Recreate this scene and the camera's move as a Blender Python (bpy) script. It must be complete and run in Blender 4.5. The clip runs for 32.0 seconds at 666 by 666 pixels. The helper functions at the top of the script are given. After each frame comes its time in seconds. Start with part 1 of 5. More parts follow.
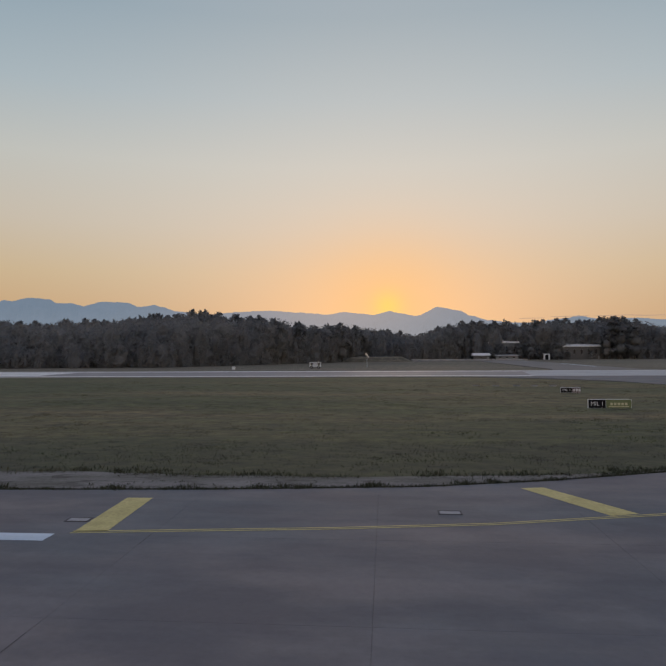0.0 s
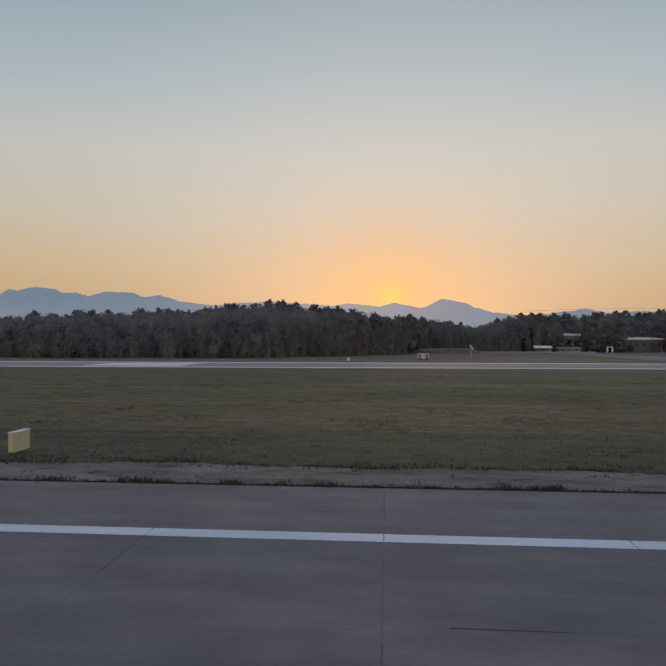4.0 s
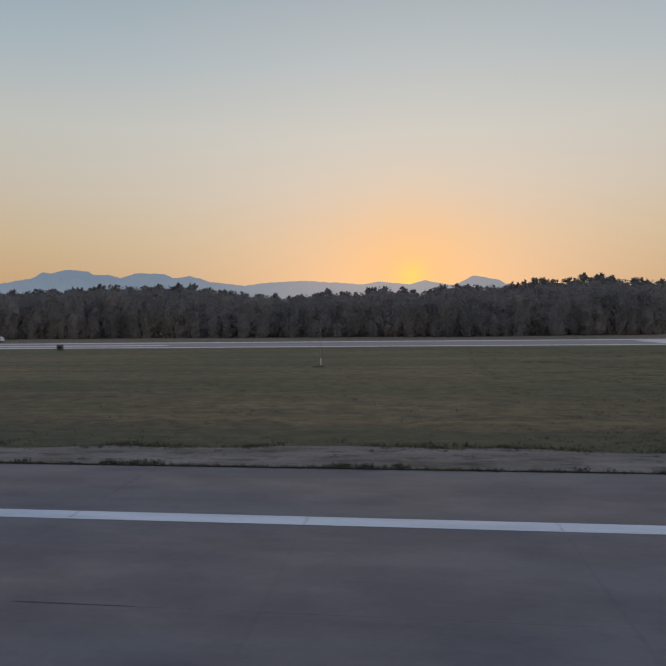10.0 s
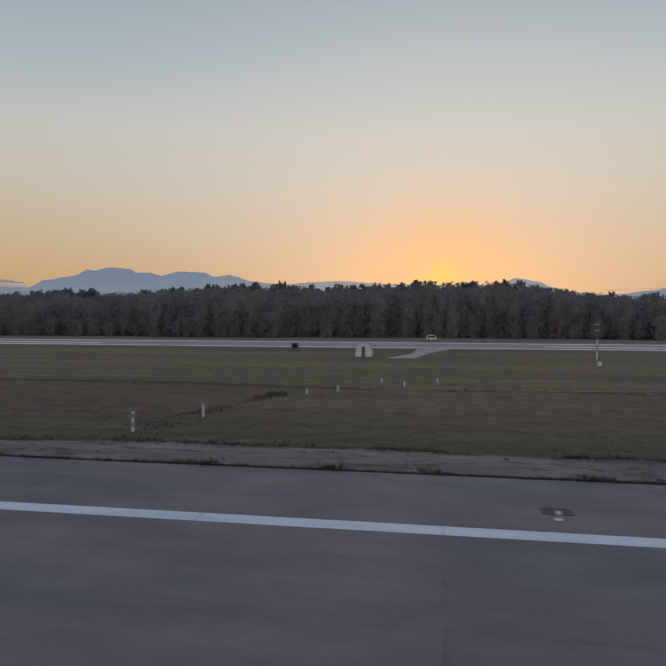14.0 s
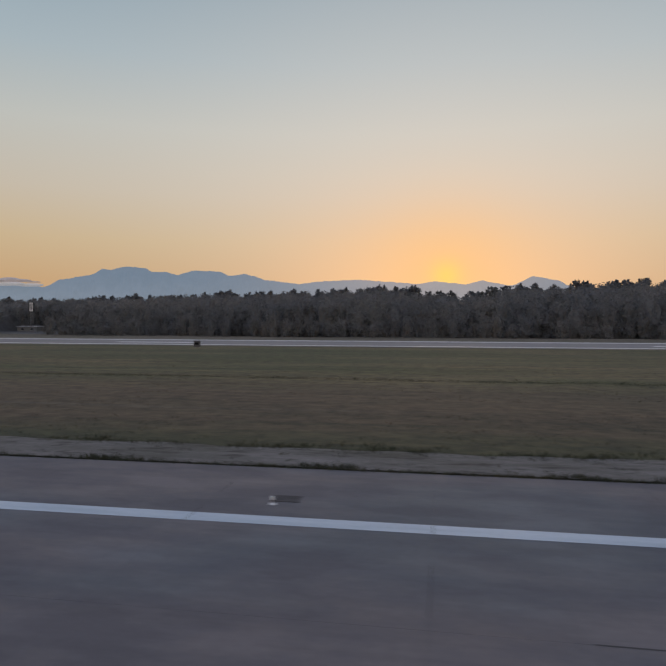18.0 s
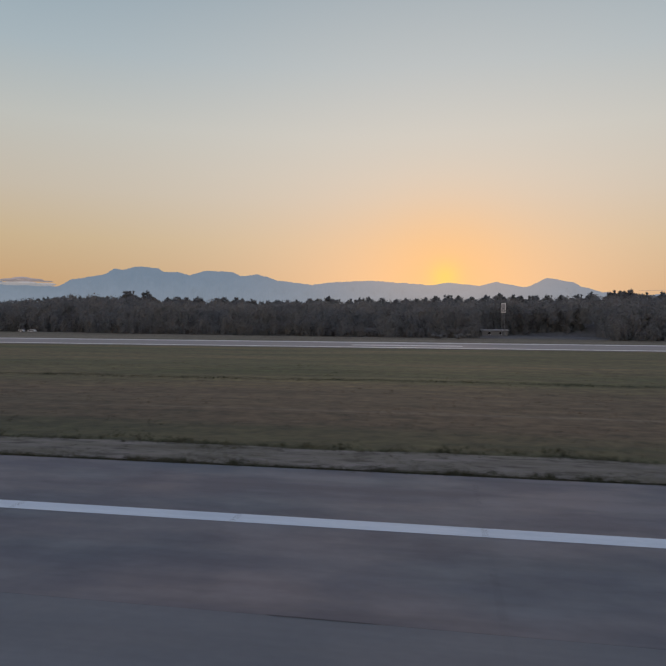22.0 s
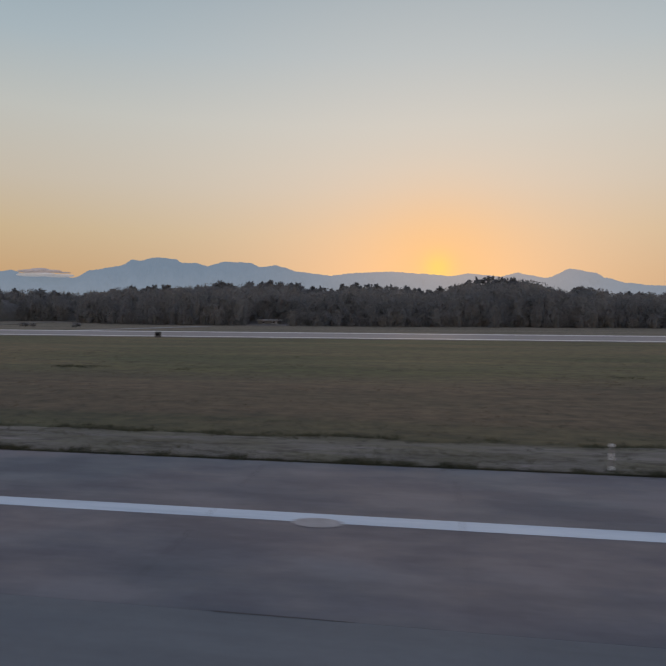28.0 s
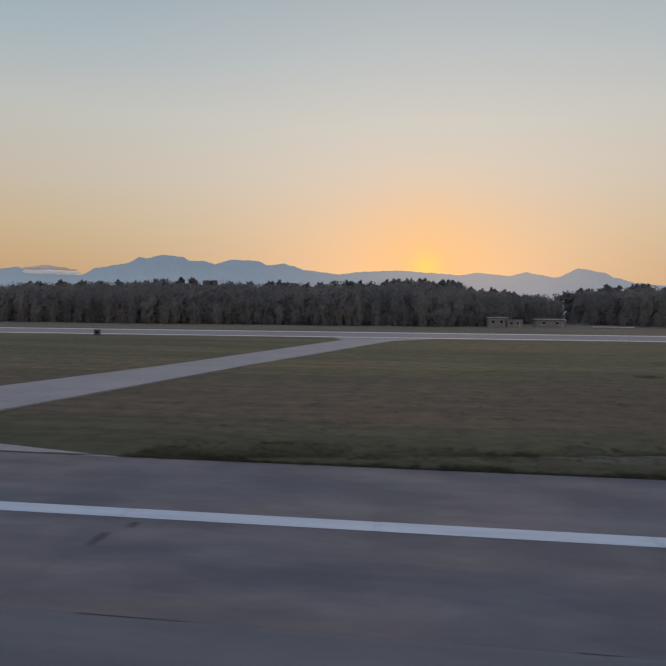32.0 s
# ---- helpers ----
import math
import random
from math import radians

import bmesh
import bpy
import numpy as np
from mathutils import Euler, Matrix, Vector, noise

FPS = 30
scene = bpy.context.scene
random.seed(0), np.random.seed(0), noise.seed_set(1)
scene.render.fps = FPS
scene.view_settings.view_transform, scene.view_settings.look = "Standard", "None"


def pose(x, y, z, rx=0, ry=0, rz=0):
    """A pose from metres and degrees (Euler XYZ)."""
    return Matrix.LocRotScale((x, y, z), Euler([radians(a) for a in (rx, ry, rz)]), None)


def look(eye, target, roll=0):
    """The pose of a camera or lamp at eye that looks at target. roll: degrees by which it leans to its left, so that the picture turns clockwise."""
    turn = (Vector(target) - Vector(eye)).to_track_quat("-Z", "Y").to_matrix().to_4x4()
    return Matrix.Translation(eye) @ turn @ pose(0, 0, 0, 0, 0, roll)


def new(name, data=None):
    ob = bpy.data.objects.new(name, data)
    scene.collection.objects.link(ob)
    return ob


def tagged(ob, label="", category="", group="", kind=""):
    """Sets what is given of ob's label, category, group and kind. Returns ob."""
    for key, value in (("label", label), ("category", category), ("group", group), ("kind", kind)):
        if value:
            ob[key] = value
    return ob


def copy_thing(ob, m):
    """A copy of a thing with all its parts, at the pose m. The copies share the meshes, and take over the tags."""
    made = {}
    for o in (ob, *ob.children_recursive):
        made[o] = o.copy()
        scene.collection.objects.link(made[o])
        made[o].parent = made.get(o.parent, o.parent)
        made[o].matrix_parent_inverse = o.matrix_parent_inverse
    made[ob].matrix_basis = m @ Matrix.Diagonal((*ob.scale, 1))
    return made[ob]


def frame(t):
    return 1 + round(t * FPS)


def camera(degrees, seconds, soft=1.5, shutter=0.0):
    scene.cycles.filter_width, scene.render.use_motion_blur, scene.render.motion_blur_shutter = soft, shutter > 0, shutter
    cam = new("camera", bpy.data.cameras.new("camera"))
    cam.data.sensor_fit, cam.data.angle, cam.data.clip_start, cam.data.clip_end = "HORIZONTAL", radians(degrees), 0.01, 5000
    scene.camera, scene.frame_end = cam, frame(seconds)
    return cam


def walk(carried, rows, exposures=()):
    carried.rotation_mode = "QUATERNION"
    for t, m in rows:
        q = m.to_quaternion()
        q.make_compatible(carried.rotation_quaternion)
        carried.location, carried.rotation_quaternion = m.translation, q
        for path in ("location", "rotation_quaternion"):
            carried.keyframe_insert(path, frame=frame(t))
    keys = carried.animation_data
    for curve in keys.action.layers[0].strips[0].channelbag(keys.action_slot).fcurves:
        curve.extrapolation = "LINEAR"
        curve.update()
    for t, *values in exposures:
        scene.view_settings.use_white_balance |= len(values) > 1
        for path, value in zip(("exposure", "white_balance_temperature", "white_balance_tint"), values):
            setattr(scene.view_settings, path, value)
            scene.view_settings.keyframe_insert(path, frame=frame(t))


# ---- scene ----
# ---- camera ----
LENS = 55.46
cam = camera(LENS, 32.0, soft=1.7, shutter=0.1)
# seconds, x, y, z, yaw, pitch, roll
PATH = [
    (0.0, 305.513, -0.833, 2.900, 4.677, 1.646, 0.325),
    (0.5, 304.233, -0.810, 2.900, 4.603, 1.546, 0.090),
    (1.0, 302.751, -0.787, 2.900, 4.717, 1.297, 0.068),
    (1.5, 301.042, -0.763, 2.900, 4.890, 1.129, 0.104),
    (2.0, 299.007, -0.740, 2.900, 5.342, 0.966, 0.530),
    (2.5, 296.559, -0.717, 2.900, 5.537, 0.898, 0.434),
    (3.0, 293.821, -0.693, 2.900, 5.290, 0.849, 0.130),
    (3.5, 290.816, -0.670, 2.900, 5.164, 0.862, -0.071),
    (4.0, 287.510, -0.647, 2.900, 4.878, 0.864, -0.059),
    (4.5, 283.870, -0.623, 2.900, 4.593, 0.866, -0.046),
    (5.0, 279.883, -0.600, 2.900, 4.308, 0.868, -0.034),
    (5.5, 275.547, -0.564, 2.900, 4.022, 0.870, -0.021),
    (6.0, 270.864, -0.528, 2.900, 3.900, 0.777, 0.313),
    (6.5, 265.833, -0.493, 2.900, 3.508, 0.640, 0.727),
    (7.0, 260.445, -0.457, 2.900, 3.572, 0.333, 1.020),
    (7.5, 254.705, -0.421, 2.900, 3.819, 0.079, 1.028),
    (8.0, 248.620, -0.386, 2.900, 4.042, -0.072, 0.758),
    (8.5, 242.194, -0.350, 2.900, 4.692, -0.288, 0.674),
    (9.0, 235.437, -0.314, 2.900, 5.224, -0.462, 0.572),
    (9.5, 228.357, -0.279, 2.900, 5.866, -0.736, 0.635),
    (10.0, 220.953, -0.243, 2.900, 6.817, -1.044, 0.651),
    (10.5, 213.238, -0.223, 2.900, 7.407, -1.259, 0.501),
    (11.0, 205.264, -0.202, 2.900, 7.956, -1.530, 0.568),
    (11.5, 197.096, -0.182, 2.900, 8.527, -1.578, 0.649),
    (12.0, 188.717, -0.162, 2.900, 8.452, -1.516, 0.403),
    (12.5, 179.995, -0.142, 2.900, 8.541, -1.559, 0.036),
    (13.0, 170.861, -0.121, 2.900, 8.896, -1.431, -0.005),
    (13.5, 161.297, -0.101, 2.900, 9.075, -1.174, -0.341),
    (14.0, 151.336, -0.081, 2.900, 9.446, -0.997, -0.242),
    (14.5, 141.094, -0.061, 2.900, 9.437, -0.961, -0.229),
    (15.0, 130.622, -0.040, 2.900, 9.651, -1.090, -0.070),
    (15.5, 119.951, -0.020, 2.900, 9.638, -1.219, -0.086),
    (16.0, 109.041, 0.000, 2.900, 9.676, -1.188, -0.108),
    (16.5, 97.836, -0.008, 2.900, 9.714, -1.158, -0.131),
    (17.0, 86.289, -0.017, 2.900, 9.752, -1.128, -0.153),
    (17.5, 74.361, -0.025, 2.900, 9.790, -1.098, -0.175),
    (18.0, 62.035, -0.034, 2.900, 9.817, -1.097, -0.140),
    (18.5, 49.310, -0.042, 2.900, 9.957, -1.172, -0.176),
    (19.0, 36.207, -0.051, 2.900, 9.914, -1.036, 0.052),
    (19.5, 22.800, -0.059, 2.900, 10.139, -0.973, -0.114),
    (20.0, 9.237, -0.068, 2.900, 9.896, -1.006, -0.263),
    (20.5, -4.403, -0.076, 2.900, 9.813, -0.987, -0.403),
    (21.0, -18.129, -0.085, 2.900, 9.800, -0.867, -0.521),
    (21.5, -32.007, -0.093, 2.900, 9.788, -0.911, -0.420),
    (22.0, -46.109, -0.102, 2.900, 9.667, -1.012, -0.379),
    (22.5, -60.485, -0.110, 2.900, 9.787, -1.115, -0.273),
    (23.0, -75.178, -0.119, 2.900, 9.820, -1.245, -0.091),
    (23.5, -90.272, -0.128, 2.900, 9.605, -1.332, -0.233),
    (24.0, -105.904, -0.136, 2.900, 9.512, -1.311, -0.314),
    (24.5, -122.141, -0.106, 2.900, 9.341, -1.556, -0.320),
    (25.0, -138.916, -0.076, 2.900, 9.349, -1.735, -0.142),
    (25.5, -156.029, -0.046, 2.900, 9.198, -1.751, -0.329),
    (26.0, -173.319, -0.016, 2.900, 9.157, -1.735, -0.285),
    (26.5, -190.671, 0.014, 2.900, 9.115, -1.720, -0.242),
    (27.0, -208.029, 0.044, 2.900, 9.073, -1.705, -0.198),
    (27.5, -225.388, 0.075, 2.900, 9.032, -1.689, -0.154),
    (28.0, -242.790, 0.105, 2.900, 9.067, -1.816, -0.280),
    (28.5, -260.328, 0.135, 2.900, 9.082, -1.891, -0.506),
    (29.0, -278.135, 0.165, 2.900, 8.786, -1.905, -0.594),
    (29.5, -296.379, 0.195, 2.900, 8.717, -1.790, -0.333),
    (30.0, -315.090, 0.225, 2.900, 8.587, -1.790, -0.303),
    (30.5, -334.147, 0.255, 2.900, 8.622, -1.507, -0.225),
    (31.0, -353.404, 0.285, 2.900, 8.356, -1.782, -0.183),
    (31.5, -372.767, 0.315, 2.900, 8.096, -1.871, -0.290),
    (32.0, -392.176, 0.345, 2.900, 7.994, -1.926, -0.504),
]
walk(cam, [(t, pose(x, y, z, 90 + pitch, roll, yaw)) for t, x, y, z, yaw, pitch, roll in PATH])


# ---- light ----
def srgb(r, g, b):
    f = lambda c: (c / 255 / 12.92) if c <= 10 else ((c / 255 + 0.055) / 1.055) ** 2.4
    return (f(r), f(g), f(b), 1.0)


SUN_AZ, SUN_EL = radians(0.3), radians(4.0)
SUN_DIR = Vector((math.sin(SUN_AZ) * math.cos(SUN_EL), math.cos(SUN_AZ) * math.cos(SUN_EL), math.sin(SUN_EL)))


class Nodes:
    """Short calls for building a node tree."""

    def __init__(self, tree, keep=False):
        self.tree = tree
        if not keep:
            tree.nodes.clear()

    def add(self, kind, inputs=None, **props):
        n = self.tree.nodes.new(kind)
        for k, v in props.items():
            if k == "op":
                n.operation = v
            elif k == "blend":
                n.blend_type = v
            elif k == "sky":
                n.sky_type = v
        for k, v in (inputs or {}).items():
            if hasattr(v, "is_output") or isinstance(v, bpy.types.NodeSocket):
                self.tree.links.new(v, n.inputs[k])
            else:
                n.inputs[k].default_value = v
        return n

    def math(self, op, a, b=0.0):
        return self.add("ShaderNodeMath", {0: a, 1: b}, op=op).outputs[0]

    def ramp(self, fac, stops):
        n = self.add("ShaderNodeValToRGB", {"Fac": fac})
        e = n.color_ramp.elements
        while len(e) < len(stops):
            e.new(0.5)
        for el, (p, c) in zip(e, stops):
            el.position, el.color = p, c
        return n.outputs[0]

    def mix(self, fac, a, b, blend="MIX"):
        n = self.add("ShaderNodeMixRGB", {"Fac": fac, "Color1": a, "Color2": b}, blend=blend)
        return n.outputs[0]

    def noise(self, vec, scale, detail=4.0, rough=0.55):
        return self.add("ShaderNodeTexNoise", {"Vector": vec, "Scale": scale, "Detail": detail, "Roughness": rough}).outputs[0]

    def mapped(self, vec, scale):
        return self.add("ShaderNodeMapping", {"Vector": vec, "Scale": scale}).outputs[0]


world = bpy.data.worlds.new("evening_sky")
scene.world = world
world.use_nodes = True
n = Nodes(world.node_tree)
way = n.add("ShaderNodeTexCoord").outputs["Generated"]
sep = n.add("ShaderNodeSeparateXYZ", {0: way}).outputs
sky = n.add("ShaderNodeTexSky", sky="NISHITA")
sky.sun_disc, sky.sun_elevation, sky.sun_rotation = False, SUN_EL, SUN_AZ
sky.air_density, sky.dust_density, sky.ozone_density = 1.0, 1.5, 1.5
# dusk gradient by height over the horizon
dusk = n.ramp(sep["Z"], [
    (0.0, srgb(190, 148, 108)), (0.06, srgb(196, 160, 118)), (0.12, srgb(198, 174, 138)), (0.19, srgb(194, 183, 166)),
    (0.28, srgb(186, 188, 183)), (0.37, srgb(162, 177, 185)), (0.47, srgb(139, 160, 174)), (1.0, srgb(150, 152, 182))])
near = n.add("ShaderNodeVectorMath", {0: way, 1: SUN_DIR}, op="DOT_PRODUCT").outputs["Value"]
near = n.math("MAXIMUM", near, 0.0)
# the afterglow lies flat along the horizon
lift = n.math("MULTIPLY", n.math("MAXIMUM", n.math("SUBTRACT", sep["Z"], 0.055), 0.0), 2.2)
level = n.add("ShaderNodeVectorMath", {0: n.add("ShaderNodeCombineXYZ", {0: sep["X"], 1: sep["Y"], 2: lift}).outputs[0]}, op="NORMALIZE").outputs[0]
flat_near = n.math("MAXIMUM", n.add("ShaderNodeVectorMath", {0: level, 1: (math.sin(SUN_AZ), math.cos(SUN_AZ), 0.0)}, op="DOT_PRODUCT").outputs["Value"], 0.0)
wide, tight, core = n.math("POWER", near, 9.0), n.math("POWER", flat_near, 30.0), n.math("POWER", near, 3800.0)
# the unseen sky away from the sun is raised to brighten facing fronts
back = n.add("ShaderNodeMapRange", {"Value": sep["Y"], "From Min": -0.6, "From Max": 0.75, "To Min": 1.65, "To Max": 1.0}).outputs[0]
pink = n.math("POWER", back, 0.88)
dusk = n.mix(1.0, dusk, n.add("ShaderNodeCombineXYZ", {0: back, 1: pink, 2: pink}).outputs[0], "MULTIPLY")
high = n.add("ShaderNodeMapRange", {"Value": sep["Z"], "From Min": 0.02, "From Max": 0.22, "To Min": 0.5, "To Max": 1.0}).outputs[0]
wide = n.math("MULTIPLY", wide, high)
glow = n.mix(n.math("MULTIPLY", wide, 0.43), dusk, srgb(243, 228, 213))
glow = n.mix(n.math("MULTIPLY", tight, 0.82), glow, srgb(255, 199, 147))
glow = n.mix(n.math("MULTIPLY", n.math("POWER", near, 200.0), 0.36), glow, srgb(255, 190, 106))
glow = n.mix(n.math("MULTIPLY", core, 0.62), glow, srgb(255, 217, 98))
day = n.add("ShaderNodeMixRGB", {"Fac": 1.0, "Color1": sky.outputs[0], "Color2": (0.002, 0.002, 0.002, 1)}, blend="MULTIPLY").outputs[0]
total = n.mix(1.0, glow, day, "ADD")
bg = n.add("ShaderNodeBackground", {"Color": total, "Strength": 1.0})
out = n.add("ShaderNodeOutputWorld", {"Surface": bg.outputs[0]})

sun = new("sun", bpy.data.lights.new("sun", "SUN"))
sun.data.energy, sun.data.angle, sun.data.color = 0.5, radians(10), (1.0, 0.72, 0.45)
sun.matrix_world = look((0, 0, 50), Vector((0, 0, 50)) - SUN_DIR)
scene.view_settings.exposure = 0.0


# ---- materials ----
def material(name, cols, scales=(1.0, 8.0), rough=0.85, bump=0.2, stretch=(1, 1, 1), metal=0.0, space="Object", random=0.0, glow=None, island=0.0, grain=0.19):
    """Two noises at two scales mix three colours; the fine one also gives relief."""
    m = bpy.data.materials.new(name)
    m.use_nodes = True
    n = Nodes(m.node_tree)
    vec = n.add("ShaderNodeNewGeometry").outputs["Position"] if space == "World" else n.add("ShaderNodeTexCoord").outputs["Object"]
    big = n.noise(n.mapped(vec, stretch), scales[0], 5.0, 0.6)
    fine = n.noise(vec, scales[1], 4.0, 0.6)
    col = n.ramp(big, [(0.3, cols[0]), (0.5, cols[1]), (0.7, cols[2])])
    shade = n.add("ShaderNodeMapRange", {"Value": fine, "From Min": 0.25, "From Max": 0.75, "To Min": 1 - grain, "To Max": 1 + grain}).outputs[0]
    if random:
        rnd = n.add("ShaderNodeObjectInfo").outputs["Random"]
        shade = n.math("MULTIPLY", shade, n.add("ShaderNodeMapRange", {"Value": rnd, "To Min": 1 - random, "To Max": 1 + random}).outputs[0])
    if island:
        rnd = n.add("ShaderNodeNewGeometry").outputs["Random Per Island"]
        shade = n.math("MULTIPLY", shade, n.add("ShaderNodeMapRange", {"Value": rnd, "To Min": 1 - island, "To Max": 1 + island}).outputs[0])
    col = n.mix(1.0, col, n.add("ShaderNodeCombineXYZ", {0: shade, 1: shade, 2: shade}).outputs[0], "MULTIPLY")
    b = n.add("ShaderNodeBsdfPrincipled", {"Base Color": col, "Roughness": rough, "Metallic": metal})
    if bump:
        bp = n.add("ShaderNodeBump", {"Strength": bump, "Distance": 0.02, "Height": fine})
        n.tree.links.new(bp.outputs[0], b.inputs["Normal"])
    if rough >= 0.95:
        b.inputs["Specular IOR Level"].default_value = 0.05
    if glow:
        b.inputs["Emission Color"].default_value = glow[0]
        b.inputs["Emission Strength"].default_value = glow[1]
    n.add("ShaderNodeOutputMaterial", {"Surface": b.outputs[0]})
    return m


def tone(r, g, b, k=1.0):
    return (r * k, g * k, b * k, 1.0)


def plain(name, c, rough=0.6, metal=0.0, spread=0.12, scale=6.0, **kw):
    return material(name, [tone(*c, 1 - spread), tone(*c), tone(*c, 1 + spread)], (scale, scale * 9), rough, 0.08, metal=metal, **kw)


def concrete_material(name):
    """Worn runway concrete: warm and cool blotches, rubber streaks along the runway, fine grain."""
    m = bpy.data.materials.new(name)
    m.use_nodes = True
    n = Nodes(m.node_tree)
    pos = n.add("ShaderNodeNewGeometry").outputs["Position"]
    wide = n.noise(n.mapped(pos, (0.5, 1.0, 1)), 0.3, 3.0, 0.5)
    blot = n.noise(n.mapped(pos, (0.6, 1.2, 1)), 0.75, 5.0, 0.58)
    streak = n.noise(n.mapped(pos, (0.06, 2.4, 1)), 1.0, 4.0, 0.6)
    fine = n.noise(pos, 9.0, 4.0, 0.65)
    col = n.ramp(wide, [(0.4, tone(0.088, 0.1, 0.119)), (0.5, tone(0.106, 0.106, 0.121)), (0.6, tone(0.123, 0.113, 0.122))])
    dirt = n.ramp(blot, [(0.4, tone(0.66, 0.67, 0.74)), (0.47, tone(0.88, 0.89, 0.93)), (0.53, tone(1.04, 1.01, 0.99)), (0.61, tone(1.3, 1.26, 1.23))])
    col = n.mix(0.75, col, dirt, "MULTIPLY")
    # the inner lanes of the far half were laid in cooler concrete
    both = n.add("ShaderNodeSeparateXYZ", {0: pos}).outputs
    inner = n.math("MULTIPLY", n.math("LESS_THAN", both["Y"], 5.91), n.add("ShaderNodeMapRange", {"Value": both["X"], "From Min": 40.0, "From Max": 0.0, "To Min": 0.0, "To Max": 0.65}).outputs[0])
    col = n.mix(inner, col, tone(0.1, 0.115, 0.13))
    # tyre rubber where aircraft touch down
    xpos = n.add("ShaderNodeSeparateXYZ", {0: pos}).outputs["X"]
    rubber = n.add("ShaderNodeMapRange", {"Value": xpos, "From Min": 30.0, "From Max": 130.0, "To Min": 0.0, "To Max": 1.0}).outputs[0]
    col = n.mix(n.math("MULTIPLY", rubber, n.math("MULTIPLY", streak, 0.5)), col, tone(0.085, 0.077, 0.075))
    grain = n.math("ADD", n.math("MULTIPLY", streak, 0.6), n.math("MULTIPLY", fine, 0.4))
    shade = n.add("ShaderNodeMapRange", {"Value": grain, "From Min": 0.3, "From Max": 0.7, "To Min": 0.84, "To Max": 1.16}).outputs[0]
    rnd = n.add("ShaderNodeObjectInfo").outputs["Random"]
    shade = n.math("MULTIPLY", shade, n.add("ShaderNodeMapRange", {"Value": rnd, "To Min": 0.98, "To Max": 1.02}).outputs[0])
    col = n.mix(1.0, col, n.add("ShaderNodeCombineXYZ", {0: shade, 1: shade, 2: shade}).outputs[0], "MULTIPLY")
    b = n.add("ShaderNodeBsdfPrincipled", {"Base Color": col, "Roughness": 0.82})
    bp = n.add("ShaderNodeBump", {"Strength": 0.15, "Distance": 0.02, "Height": fine})
    n.tree.links.new(bp.outputs[0], b.inputs["Normal"])
    n.add("ShaderNodeOutputMaterial", {"Surface": b.outputs[0]})
    return m


CONCRETE = concrete_material("runway_concrete")
SEALANT = plain("joint_sealant", (0.135, 0.13, 0.135), 0.8)
ASPHALT = material("far_asphalt", [tone(0.165, 0.15, 0.152), tone(0.195, 0.178, 0.18), tone(0.23, 0.21, 0.21)], (0.2, 4.0), 0.75, 0.1, (0.3, 2, 1))
OLDASPHALT = material("old_dusty_asphalt", [tone(0.11, 0.1, 0.095), tone(0.135, 0.122, 0.115), tone(0.16, 0.145, 0.135)], (0.15, 3.0), 0.85, 0.1, (0.6, 1, 1))
TAXIWAY = material("taxiway_concrete", [tone(0.2, 0.2, 0.215), tone(0.24, 0.235, 0.245), tone(0.28, 0.27, 0.275)], (0.4, 5.0), 0.8, 0.15)
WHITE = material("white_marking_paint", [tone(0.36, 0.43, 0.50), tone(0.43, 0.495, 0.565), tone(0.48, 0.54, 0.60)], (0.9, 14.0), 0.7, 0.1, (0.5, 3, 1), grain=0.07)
FARWHITE = material("far_marking_paint", [tone(0.52, 0.51, 0.5), tone(0.6, 0.585, 0.57), tone(0.66, 0.64, 0.62)], (0.5, 6.0), 0.7, 0.1, (0.3, 2, 1), grain=0.07)
WORN = material("worn_bar_paint", [tone(0.225, 0.315, 0.39), tone(0.25, 0.345, 0.425), tone(0.275, 0.37, 0.45)], (0.7, 14.0), 0.7, 0.1, (0.5, 2, 1), grain=0.07)
YELLOW = material("yellow_marking_paint", [tone(0.32, 0.27, 0.1), tone(0.4, 0.34, 0.13), tone(0.45, 0.38, 0.16)], (2.0, 16.0), 0.7, 0.1)
DIRT = material("gravel_verge", [tone(0.085, 0.082, 0.068), tone(0.145, 0.137, 0.13), tone(0.195, 0.183, 0.178)], (0.7, 9.0), 0.95, 0.5, (0.5, 1.4, 1), space="World")
# grass grows through the gravel along the western stretch
n = Nodes(DIRT.node_tree, True)
bsdf = next(x for x in n.tree.nodes if x.type == "BSDF_PRINCIPLED")
stone = bsdf.inputs["Base Color"].links[0].from_socket
pos = n.add("ShaderNodeNewGeometry").outputs["Position"]
west = n.add("ShaderNodeMapRange", {"Value": n.add("ShaderNodeSeparateXYZ", {0: pos}).outputs["X"], "From Min": -10.0, "From Max": -90.0, "To Min": 0.08, "To Max": 1.0}).outputs[0]
moss = n.add("ShaderNodeMapRange", {"Value": n.noise(n.mapped(pos, (0.35, 1.4, 1)), 1.3, 5.0, 0.65), "From Min": 0.38, "From Max": 0.62, "To Min": 0.08, "To Max": 0.62}).outputs[0]
verge_mix = n.mix(n.math("MULTIPLY", west, moss), stone, tone(0.108, 0.104, 0.066))
